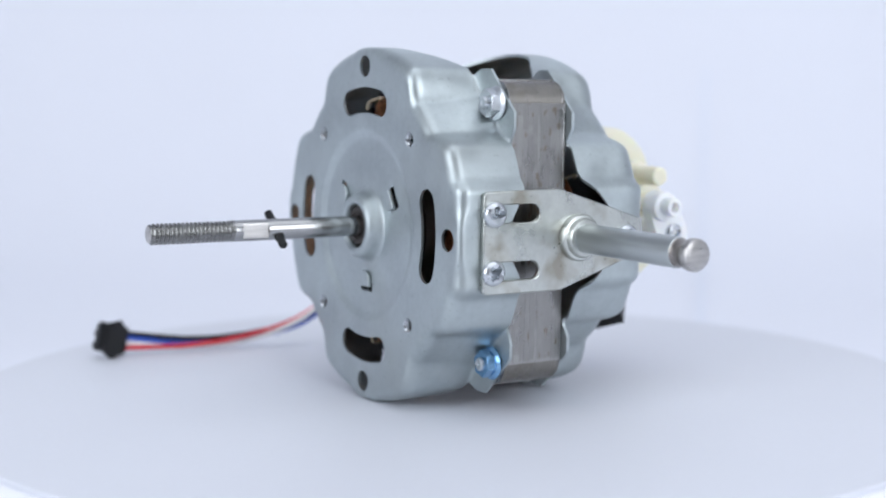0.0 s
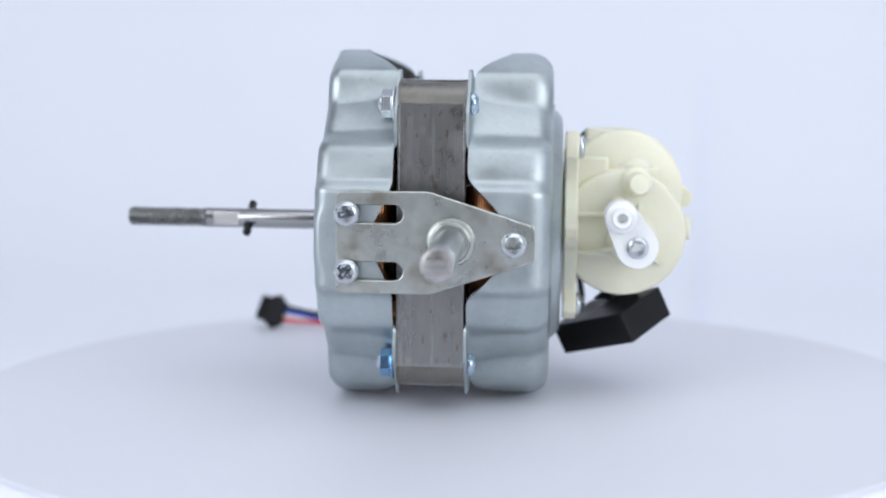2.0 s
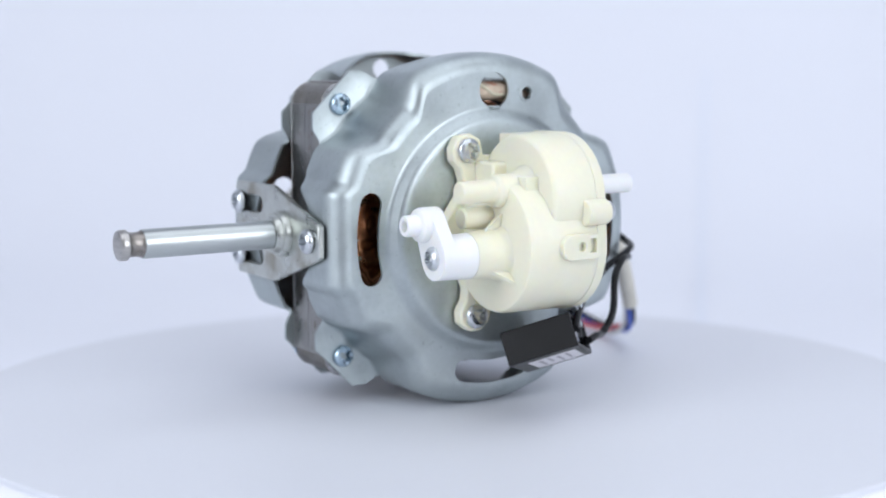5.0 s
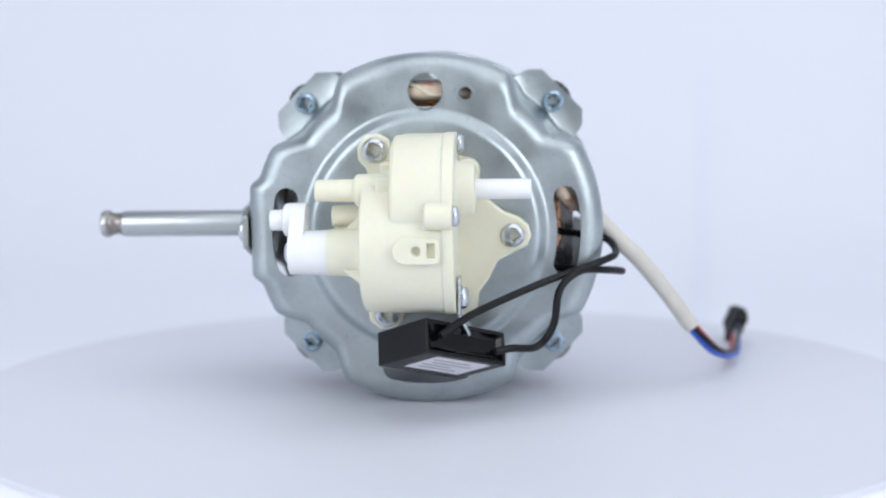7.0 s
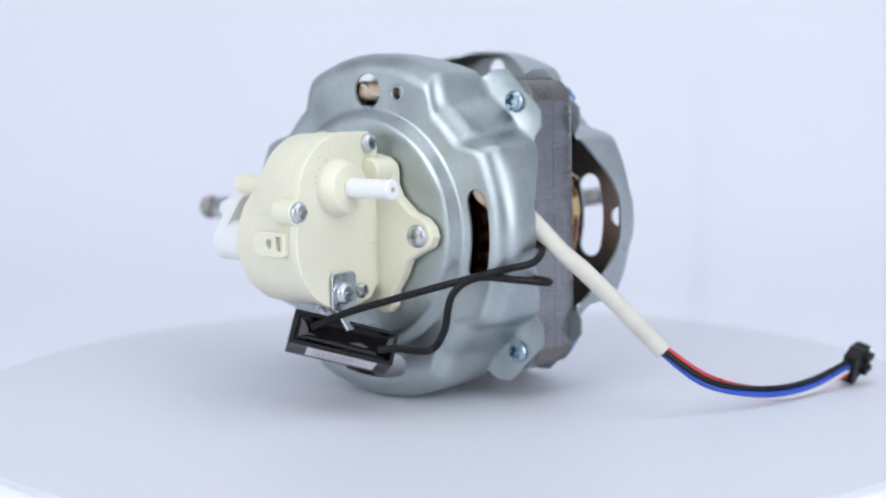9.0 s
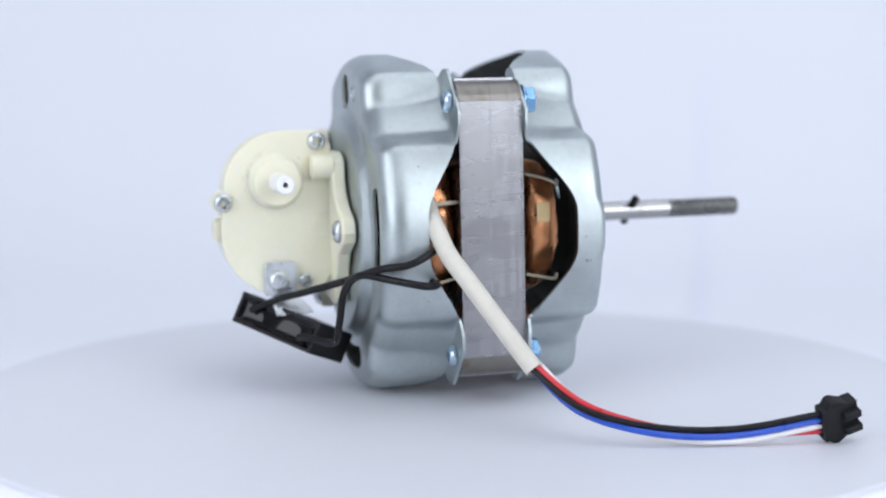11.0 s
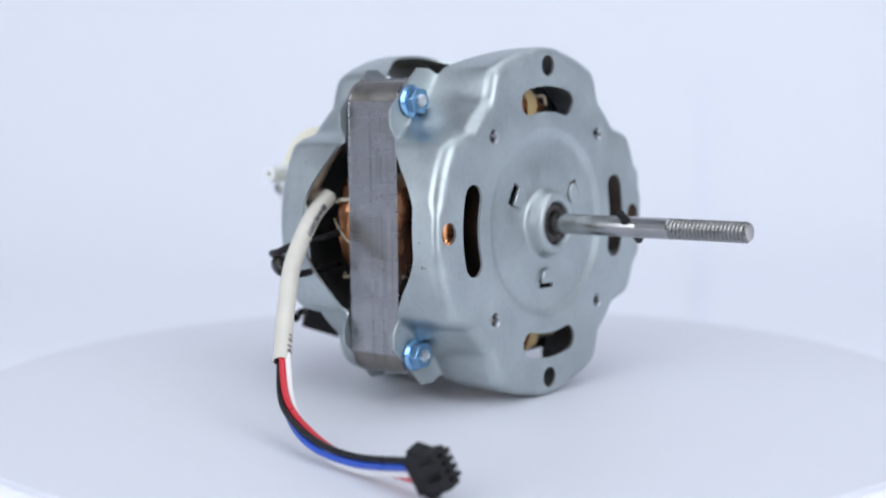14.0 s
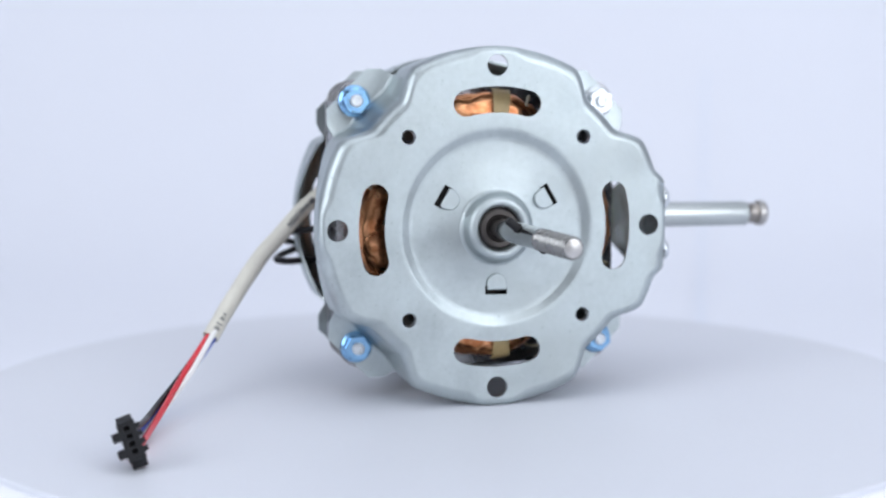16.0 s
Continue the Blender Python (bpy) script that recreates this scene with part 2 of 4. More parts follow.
def prism(bm, outline, holes, axis, lo, hi):
    """A plate with holes: outline and holes in the two axes other than axis (in the order x, y, z), from lo to hi."""
    def place(p, h):
        return {"x": (h, p[0], p[1]), "y": (p[0], h, p[1]), "z": (p[0], p[1], h)}[axis]
    made = []
    for h in (lo, hi):
        edges = []
        for loop in (outline, *holes):
            vs = [bm.verts.new(place(p, h)) for p in loop]
            made.append(vs)
            edges += [bm.edges.new((vs[i], vs[(i + 1) % len(vs)])) for i in range(len(vs))]
        if holes:
            bmesh.ops.triangle_fill(bm, use_beauty=True, use_dissolve=False, edges=edges)
        else:
            bm.faces.new(made[-1])
    k = len(made) // 2
    for a, b in zip(made[:k], made[k:]):
        for i in range(len(a)):
            j = (i + 1) % len(a)
            bm.faces.new((a[i], a[j], b[j], b[i]))
    bmesh.ops.recalc_face_normals(bm, faces=bm.faces)
    return [v for vs in made for v in vs]


def box(bm, x0, x1, y0, y1, z0, z1):
    return prism(bm, [(x0, y0), (x1, y0), (x1, y1), (x0, y1)], [], "z", z0, z1)


def curve_points(pts, per=10):
    """A smooth line through the given points."""
    ps = [Vector(p) for p in pts]
    ps = [2 * ps[0] - ps[1]] + ps + [2 * ps[-1] - ps[-2]]
    out = []
    for i in range(1, len(ps) - 2):
        a, b, c, e = ps[i - 1:i + 3]
        for k in range(per):
            t = k / per
            out.append(0.5 * (2 * b + (c - a) * t + (2 * a - 5 * b + 4 * c - e) * t * t + (3 * b - a - 3 * c + e) * t ** 3))
    out.append(ps[-2])
    return out


def tube(bm, pts, r, seg=12, per=10, hollow=0.0, wobble=0.0, squash=1.0):
    line = curve_points(pts, per)
    up = Vector((0, 0, 1))
    rings = []
    side = None
    for i, p in enumerate(line):
        d = (line[min(i + 1, len(line) - 1)] - line[max(i - 1, 0)]).normalized()
        side = d.cross(up) if side is None else side - d * side.dot(d)
        side.normalize()
        nrm = side.cross(d)
        rr = r * (1 + wobble * noise.noise(p * 0.09))
        rings.append([bm.verts.new(p + rr * (math.cos(2 * math.pi * k / seg) * side + squash * math.sin(2 * math.pi * k / seg) * nrm)) for k in range(seg)])
    for a, b in zip(rings, rings[1:]):
        for k in range(seg):
            j = (k + 1) % seg
            bm.faces.new((a[k], a[j], b[j], b[k]))
    for ring, flip in ((rings[0], True), (rings[-1], False)):
        if hollow:
            c = sum((v.co for v in ring), Vector()) / seg
            d = (line[1] - line[0]).normalized() if flip else (line[-2] - line[-1]).normalized()
            inner = [bm.verts.new(c + (v.co - c) * hollow) for v in ring]
            deep = [bm.verts.new(c + (v.co - c) * hollow + d * r * 2) for v in ring]
            for a, b in ((ring, inner), (inner, deep)):
                for k in range(seg):
                    j = (k + 1) % seg
                    bm.faces.new((a[k], a[j], b[j], b[k]))
            bm.faces.new(deep)
        else:
            bm.faces.new(ring)
    bmesh.ops.recalc_face_normals(bm, faces=bm.faces)


# ---- setting ----
def build_setting():
    """White paper sweep, the unseen room added round it, and the turntable."""
    bm = bmesh.new()
    prof = [(-0.44, -0.032), (0.55, -0.032)]
    for i in range(1, 33):
        a = math.pi / 2 * i / 32
        prof.append((0.55 + 0.6 * math.sin(a), -0.032 + 0.6 * (1 - math.cos(a))))
    prof.append((1.15, 2.1))
    rows = [[bm.verts.new((x * 1000, y * 1000, z * 1000)) for x in (-1.8, -0.9, 0.0, 0.9, 1.8)] for y, z in prof]
    for a, b in zip(rows, rows[1:]):
        for k in range(4):
            bm.faces.new((a[k], a[k + 1], b[k + 1], b[k]))
    seam = bmesh.new()
    low = [(0.30, -0.032)] + [p for p in prof if 0.56 < p[0] and p[1] < 0.15]
    for (y0, z0), (y1, z1) in zip(low, low[1:]):
        n = Vector((0, -(z1 - z0), y1 - y0)).normalized() * 1.2
        q = [Vector((0.183 * (y * 1000 + 570) + x, y * 1000, z * 1000)) + n * k for y, z in ((y0, z0), (y1, z1)) for x in (-3.5, 3.5) for k in (0.4, 1.0)]
        vs = [seam.verts.new(p) for p in q]
        for f in ((1, 3, 7, 5), (0, 1, 5, 4), (2, 6, 7, 3), (0, 4, 6, 2)):
            seam.faces.new([vs[k] for k in f])
    bmesh.ops.recalc_face_normals(seam, faces=seam.faces)
    tagged(part("trim", seam, SEAM, None, sharp=60), "faint bluish upright seam on the paper backdrop", "seam", kind="structure")
    ob = part("backdrop", bm, SHEET, None, sharp=60, solid=2.0)
    tagged(ob, "pale bluish-white seamless paper backdrop sweep", "backdrop", kind="structure")
    # Unseen room, added to bounce light; its dark south wall dims camera-facing metal.
    for name, b in (("wall_west", (-1900, -1800, -2000, 1300, -60, 2200)), ("wall_east", (1800, 1900, -2000, 1300, -60, 2200)),
                    ("wall_south", (-1800, 1800, -2000, -1900, -60, 2200)), ("wall_north", (-1800, 1800, 1200, 1300, -60, 2200)),
                    ("floor", (-1800, 1800, -1900, 1200, -100, -36)), ("ceiling", (-1900, 1900, -2000, 1300, 2200, 2260))):
        bm = bmesh.new()
        box(bm, *b)
        dark = name == "wall_south"
        tagged(part(name, bm, DARKWALL if dark else FLOORPAINT if name == "floor" else WALL, None), ("unseen dark grey studio " if dark else "unseen light grey studio ") + name.split("_")[0], name.split("_")[0], kind="structure")


def build_turntable():
    base = new("turntable")
    tagged(base, "round white turntable disc with a smooth satin top", "turntable")
    bm = bmesh.new()
    lathe(bm, [(190, -2.4), (201.2, -2.4), (201.6, -2.0), (201.6, -0.5), (201.1, 0.0), (150, 0), (60, 0)], seg=160)
    part("disc", bm, TABLE, base)
    bm = bmesh.new()
    lathe(bm, [(188, -31.9), (200.2, -31.9), (201.8, -30.4), (201.8, -3.6), (201.0, -2.45), (188, -2.45)], seg=160)
    part("rim", bm, RIM, base, "glossy white turntable side, paler for the front light on it")
    return base


# ---- the motor ----
def lobe(phi, r0, r1, pad):
    """Radius of a stamped housing at the angle phi: four lobes, notches on the diagonals for the bolts, a flat pad at 0."""
    a = phi % (math.pi / 2)
    off = abs(math.degrees(a) - 45)
    r = r0 - (r0 - r1) * (1 - smooth01(6.2, 17.8, off))
    c = math.cos(phi)
    if pad and c > 0.9:
        z = abs(69 * math.sin(phi))
        r = r + (pad / c - r) * (1 - smooth01(16.0, 22.0, z))
    return r


def wall_depth(phi, shallow, deep, cut):
    """How far the housing's side reaches in: shallow in the middle of a lobe, full depth by the bolts."""
    a = (phi + math.pi / 4) % (math.pi / 2) - math.pi / 4
    bracket_side = math.cos(phi) > 0.72
    s = 69 * math.sin(abs(a))
    if bracket_side:
        return cut[0] + (deep - cut[0]) * smooth01(cut[1], cut[2], s)
    return shallow + (deep - shallow) * smooth01(7, 39, s)


def housing(name, parent, x_plate, way, r0, r1, fil, pad, shallow, deep, cut, holes, middle, label, tight=0.0, tall=1.0):
    """A stamped sheet-steel housing; way is the direction (+1 or -1 in x) in which the plate faces."""
    bm = bmesh.new()
    seg = 384

    def vert(r, phi, h):
        return bm.verts.new((x_plate - way * h, r * math.cos(phi), r * math.sin(phi)))

    ang = [2 * math.pi * i / seg for i in range(seg)]
    rings = []
    def edge(a):
        """The bend's radius, tighter beside the round holes."""
        mid = abs((math.degrees(a) + 45) % 90 - 45)
        return fil - tight * (1 - smooth01(4.5, 11, mid))

    for inset in (0.25, 0.0):
        rings.append([vert(lobe(a, r0, r1, pad) - edge(a) - inset, a, 0) for a in ang])
    for k in range(1, 8):
        t = math.pi / 2 * k / 7
        rings.append([vert(lobe(a, r0, r1, pad) - edge(a) * (1 - math.sin(t)), a, edge(a) * tall * (1 - math.cos(t))) for a in ang])
    for k in range(1, 12):
        ring = []
        for a in ang:
            d = wall_depth(a, shallow, deep, cut)
            off = abs(math.degrees(a % (math.pi / 2)) - 45)
            near_bolt = 1 - smooth01(5, 16, off)
            ear = 1 - smooth01(12.2, 15.2, off)
            foot = lobe(a, r0, r1, pad) + near_bolt * 3.2 * min(1, k / 8) ** 1.6
            c, q = abs(math.cos(a)), abs(math.sin(a))
            rim = min(61.2 / max(c, q), 106.6 / (c + q))
            if k <= 8:
                ring.append(vert(foot, a, edge(a) * tall + (d - 1.6 - edge(a) * tall) * k / 8))
            elif k == 9:
                ring.append(vert(foot + 0.5 * ear, a, d - 0.5))
            elif k == 10:
                ring.append(vert(foot + 1.5 * ear, a, d))
            else:
                ring.append(vert(foot + max(0, rim - foot) * ear, a, d + 0.12 * (1 - ear)))
        rings.append(ring)
    for a, b in zip(rings, rings[1:]):
        for i in range(seg):
            j = (i + 1) % seg
            bm.faces.new((a[i], a[j], b[j], b[i]))
    # flat plate with its openings, then the turned middle
    def loop_edges(vs):
        out = []
        for i in range(len(vs)):
            pair = (vs[i], vs[(i + 1) % len(vs)])
            out.append(bm.edges.get(pair) or bm.edges.new(pair))
        return out
    turned = []
    for r, h, *_ in middle:
        turned.append([vert(r, 2 * math.pi * i / 96, h) for i in range(96)])
    for k, (a, b) in enumerate(zip(turned, turned[1:])):
        flat_holes = middle[k][2] if len(middle[k]) > 2 else None
        if flat_holes is not None:
            edges = loop_edges(a) + loop_edges(b)
            for loop in flat_holes:
                edges += loop_edges([bm.verts.new((x_plate - way * middle[k][1], p[0], p[1])) for p in loop])
            bmesh.ops.triangle_fill(bm, use_beauty=True, use_dissolve=False, edges=edges)
            continue
        for i in range(96):
            j = (i + 1) % 96
            bm.faces.new((a[i], a[j], b[j], b[i]))
    edges = loop_edges(rings[0]) + loop_edges(turned[0])
    for loop in holes:
        edges += loop_edges([bm.verts.new((x_plate, p[0], p[1])) for p in loop])
    bmesh.ops.triangle_fill(bm, use_beauty=True, use_dissolve=False, edges=edges)
    bmesh.ops.recalc_face_normals(bm, faces=bm.faces)
    bm.normal_update()
    bm.faces.ensure_lookup_table()
    probe = bm.faces[0]
    if probe.normal.x * way < 0:
        bmesh.ops.reverse_faces(bm, faces=bm.faces)
    ob = part(name, bm, ZINC, parent, label, sharp=50, solid=1.1)
    return ob


def screw(parent, m, r=4.1, h=2.6, mat=None, washer=0.0, spin=20.0, name="screw"):
    """A pan-head screw with a cross recess; m puts its seat, z outward."""
    mat = mat or CHROME
    bm = bmesh.new()
    w, k = r * 0.19, r * 0.66
    cross = [(k, -w), (k, w), (w * 1.5, w * 1.5), (w, k), (-w, k), (-w * 1.5, w * 1.5), (-k, w), (-k, -w), (-w * 1.5, -w * 1.5), (-w, -k), (w, -k), (w * 1.5, -w * 1.5)]
    rings = lathe(bm, [(r * 0.9, 0), (r, 0.3), (r, h * 0.42), (r * 0.95, h * 0.62), (r * 0.84, h * 0.82), (r * 0.68, h)], seg=30, cap=False)
    top = [bm.verts.new((a, b, h)) for a, b in cross]
    low = [bm.verts.new((a * 0.75, b * 0.75, h - r * 0.7)) for a, b in cross]
    deep = bm.verts.new((0, 0, h - r * 1.15))
    edges = []
    for vs in (rings[-1], top):
        for i in range(len(vs)):
            pair = (vs[i], vs[(i + 1) % len(vs)])
            edges.append(bm.edges.get(pair) or bm.edges.new(pair))
    bmesh.ops.triangle_fill(bm, use_beauty=True, use_dissolve=False, edges=edges)
    for i in range(12):
        j = (i + 1) % 12
        bm.faces.new((top[i], top[j], low[j], low[i]))
    for i in range(12):
        bm.faces.new((low[i], low[(i + 1) % 12], deep))
    if washer:
        lathe(bm, [(washer - 0.2, -0.2), (washer, 0), (washer, 0.5), (washer - 0.2, 0.7)], seg=30)
    bmesh.ops.recalc_face_normals(bm, faces=bm.faces)
    return part(name, bm, mat, parent, base=m @ pose(0, 0, 0, 0, 0, spin), sharp=30)


def hex_nut(parent, m, mat, spin):
    """A flanged hex nut with the end of its bolt."""
    bm = bmesh.new()
    lathe(bm, [(6.2, 0.1), (6.4, 0.5), (6.2, 1.0), (5.2, 1.6), (5.0, 1.7)], seg=32)
    hexa = [(5.3 * math.cos(math.pi / 3 * i), 5.3 * math.sin(math.pi / 3 * i)) for i in range(6)]
    prism(bm, hexa, [], "z", 1.2, 5.2)
    nut = part("flange_nut", bm, mat, parent, bevel=0.35, base=m @ pose(0, 0, 0, 0, 0, spin), sharp=30)
    bm = bmesh.new()
    lathe(bm, [(2.5, 0), (2.5, 6.0), (2.0, 6.6), (1.3, 6.6), (1.1, 6.2)], seg=20)
    part("bolt_end", bm, CHROME, nut, base=m)


def build_stator(motor):
    bm = bmesh.new()
    o, c = 57.4, 48.6
    pts = []
    for sy, sz in ((1, 1), (-1, 1), (-1, -1), (1, -1)):
        cor = [(o, c), (o - 0.7, c + 0.1), (o - 0.9, c + 2.0), (o - 1.8, c + 4.3), (c + 4.3, o - 1.8), (c + 2.0, o - 0.9), (c + 0.1, o - 0.7), (c, o)]
        cor = [(a * sy, b * sz) for a, b in cor]
        pts += cor if sy * sz > 0 else cor[::-1]
    prism(bm, [(a * 0.994, b * 0.994) for a, b in pts], [circle(0, 0, 36, 48)], "x", -53.9, -29.5)
    core = part("stator_core", bm, LAMINATE, motor, "square stack of dull grey laminated steel sheets with rust specks")

    def sheet(name, x0, x1, k, bevel):
        """The notched corners have gone brown, the bracket side is specked with rust."""
        bm = bmesh.new()
        prism(bm, [(a * k, b * k) for a, b in pts], [circle(0, 0, 36, 24)], "x", x0, x1)
        ob = part(name, bm, LAMINATE, core, bevel=bevel)
        ob.data.materials.append(BROWNED)
        ob.data.materials.append(RUSTED)
        for poly in ob.data.polygons:
            y, z = abs(poly.center.y), abs(poly.center.z)
            if abs(poly.normal.x) < 0.5 and min(y, z) > 0.0488:
                poly.material_index = 1
            elif poly.normal.y > 0.9:
                poly.material_index = 2

    rng = random.Random(11)
    x = -53.3
    while x < -30.2:
        w = min(rng.choice((0.55, 0.6, 1.1, 1.7, 2.3)), -30.1 - x)
        sheet("lamination", x, x + w - 0.02, 1.0 + rng.uniform(-0.0012, 0.0010), 0.0)
        x += w
    for x in (-30.1, -54.3):
        sheet("end_sheet", x, x + 1.0, 1.004, 0.2)


def build_windings(motor):
    """Eight lumpy end turns of copper wire, each with its paper and lacing."""
    for x0, x1, side in ((-26.0, -12.2, "front"), (-54.2, -68.5, "rear")):
        for q in range(4):
            mid = q * math.pi / 2
            bm = bmesh.new()
            n, k = 44, 22
            rings = []
            for i in range(n + 1):
                u = i / n * 2 - 1
                a = mid + u * radians(37)
                e = math.sqrt(max(0.0, 1 - abs(u) ** 3.2))
                xm, rm = (x0 + (x1 - x0) * 0.5 * e), 44.5 - 3 * abs(u) ** 2
                hx, hr = abs(x1 - x0) * 0.5 * max(e, 0.05), 7.8 * max(0.35, e)
                ring = []
                for j in range(k):
                    t = 2 * math.pi * j / k
                    ct, st = math.cos(t), math.sin(t)
                    px = xm + hx * math.copysign(abs(ct) ** 0.75, ct)
                    pr = rm + hr * math.copysign(abs(st) ** 0.75, st)
                    w = noise.noise(Vector((px * 0.15, a * 9 + q * 5, pr * 0.3))) * 1.1
                    ring.append(bm.verts.new((px + w * 0.6 * (1 if ct > 0 else -1), (pr + w) * math.cos(a), (pr + w) * math.sin(a))))
                rings.append(ring)
            for a, b in zip(rings, rings[1:]):
                for j in range(k):
                    m = (j + 1) % k
                    bm.faces.new((a[j], a[m], b[m], b[j]))
            bm.faces.new(rings[0])
            bm.faces.new(rings[-1])
            bmesh.ops.recalc_face_normals(bm, faces=bm.faces)
            coil = part("coil", bm, COPPER, motor, "orange-brown enamelled copper winding laced with string", sharp=70)
            out = x1 + (0.9 if x1 > x0 else -0.9)
            for u, lean, thick in ((-0.55, 2.0, 0.6), (0.6, 1.5, 0.6)) if side == "front" else ((-0.3, 0.5, 0.8), (0.12, -6.0, 0.4), (0.6, 1.5, 0.6)):
                a = mid + u * radians(37)
                ca, sa = math.cos(a), math.sin(a)
                ta, tb = -sa * lean, ca * lean
                bm = bmesh.new()
                tube(bm, [(x0, 53.2 * ca - ta, 53.2 * sa - tb), ((x0 + x1) / 2, 53.6 * ca, 53.6 * sa), (x1 - 0.12 * (x1 - x0), 52.6 * ca + ta, 52.6 * sa + tb), (x1 + 0.02 * (x1 - x0), 49 * ca + ta, 49 * sa + tb)], thick, 7, 5)
                part("lacing_string", bm, STRING, coil)
            if q == 0 or (side == "rear" and q != 1):
                continue
            bm = bmesh.new()
            grid = []
            for i in range(7):
                a = mid + radians(-4.0 + 8 * i / 6) + radians(6 if q == 3 else -6)
                ca, sa = math.cos(a), math.sin(a)
                xo = x1 - (x1 - x0) * (0.75 if q == 2 else 0.42)
                grid.append([bm.verts.new((x, r * ca, r * sa)) for x, r in ((xo, 53.3), ((x1 + xo) / 2, 53.3), (x1 * 0.93 + x0 * 0.07, 51.3), (x1 + (x1 - x0) * 0.05, 47), (x1 + (x1 - x0) * 0.05, 41))][:2 if q == 2 else 5])
            for a, b in zip(grid, grid[1:]):
                for j in range(len(a) - 1):
                    bm.faces.new((a[j], a[j + 1], b[j + 1], b[j]))
            part("insulation_paper", bm, TAPE, coil, "yellowed insulation paper strip", solid=0.3, sharp=80)
    bm = bmesh.new()
    lathe(bm, [(10, -80), (31, -74), (33, -70), (33, -14), (31, -10), (10, -6)], along("+x", (0, 0, 0)), 64)
    part("rotor", bm, DARKSTEEL, motor, "dark steel rotor inside the housing")


def build_shaft(motor):
    bm = bmesh.new()
    lathe(bm, [(4.0, 2.0), (4.0, 41.5), (3.9, 42.0)], along("+x", (0, 0, 0)), 40)
    shaft = part("shaft", bm, STEEL, motor, "bright ground steel shaft with a threaded end")
    bm = bmesh.new()
    pts = []
    for i in range(48):
        a = 2 * math.pi * i / 48
        pts.append((min(2.95, 4.0 * math.cos(a)), 4.0 * math.sin(a)))
    prism(bm, pts, [], "x", 42.0, 52.6)
    lathe(bm, [(3.98, 52.5), (4.0, 52.7), (4.0, 55.4), (3.5, 56.2)], along("+x", (0, 0, 0)), 48)
    flat = part("flat_section", bm, STEEL, shaft, "lighter milled flat on the shaft", sharp=25)
    flat.data.materials.append(CUTSTEEL)
    for poly in flat.data.polygons:
        if poly.normal.y > 0.95 and abs(poly.center.y - 0.00295) < 0.0002:
            poly.material_index = 1
    bm = bmesh.new()
    pitch, x0, x1, seg = 1.6, 56.0, 87.6, 36
    n = int((x1 - x0) / pitch * 12)
    rings = []
    for i in range(n + 1):
        x = x0 + (x1 - x0) * i / n
        ring = []
        for k in range(seg):
            ph = (x / pitch + k / seg) % 1.0
            cut = 0.72 * (0.5 - 0.5 * math.cos(2 * math.pi * ph)) ** 0.8
            ends = min(1, (x - x0) / 1.5)
            tipr = 4.0 - max(0, (x - (x1 - 0.8))) * 0.6
            r = min(tipr, 4.0 - cut * ends)
            ring.append(bm.verts.new((x, r * math.cos(2 * math.pi * k / seg), r * math.sin(2 * math.pi * k / seg))))
        rings.append(ring)
    tip = [bm.verts.new((88.0, 3.1 * math.cos(2 * math.pi * k / seg), 3.1 * math.sin(2 * math.pi * k / seg))) for k in range(seg)]
    rings.append(tip)
    for a, b in zip(rings, rings[1:]):
        for k in range(seg):
            j = (k + 1) % seg
            bm.faces.new((a[k], a[j], b[j], b[k]))
    bm.faces.new(rings[0])
    bm.faces.new(rings[-1])
    bmesh.ops.recalc_face_normals(bm, faces=bm.faces)
    thread = part("thread", bm, THREAD, shaft, sharp=60)
    thread.data.materials.append(CUTSTEEL)
    for poly in thread.data.polygons:
        if poly.normal.x > 0.8:
            poly.material_index = 1
    bm = bmesh.new()
    d = Vector((0, 0.78, -0.63)).normalized()
    m = Matrix.Translation((37.8, 0, 0)) @ d.to_track_quat("Z", "Y").to_matrix().to_4x4()
    lathe(bm, [(1.1, -9.4), (1.6, -8.8), (1.6, -5.2), (2.0, -4.4), (1.4, -3.6), (1.4, 3.6), (2.0, 4.4), (1.6, 5.2), (1.6, 8.8), (1.1, 9.4)], m, 18)
    part("cross_pin", bm, BLACKPL, shaft, "black cross pin through the shaft")
    bm = bmesh.new()
    lathe(bm, [(8.2, 0), (8.0, 2.2), (7.0, 3.0), (5.4, 3.0), (5.0, 2.4), (4.2, 2.0), (4.1, -4)], along("+x", (0, 0, 0)), 48)
    part("bearing", bm, DARKSTEEL, motor, "dark sintered bearing bush")


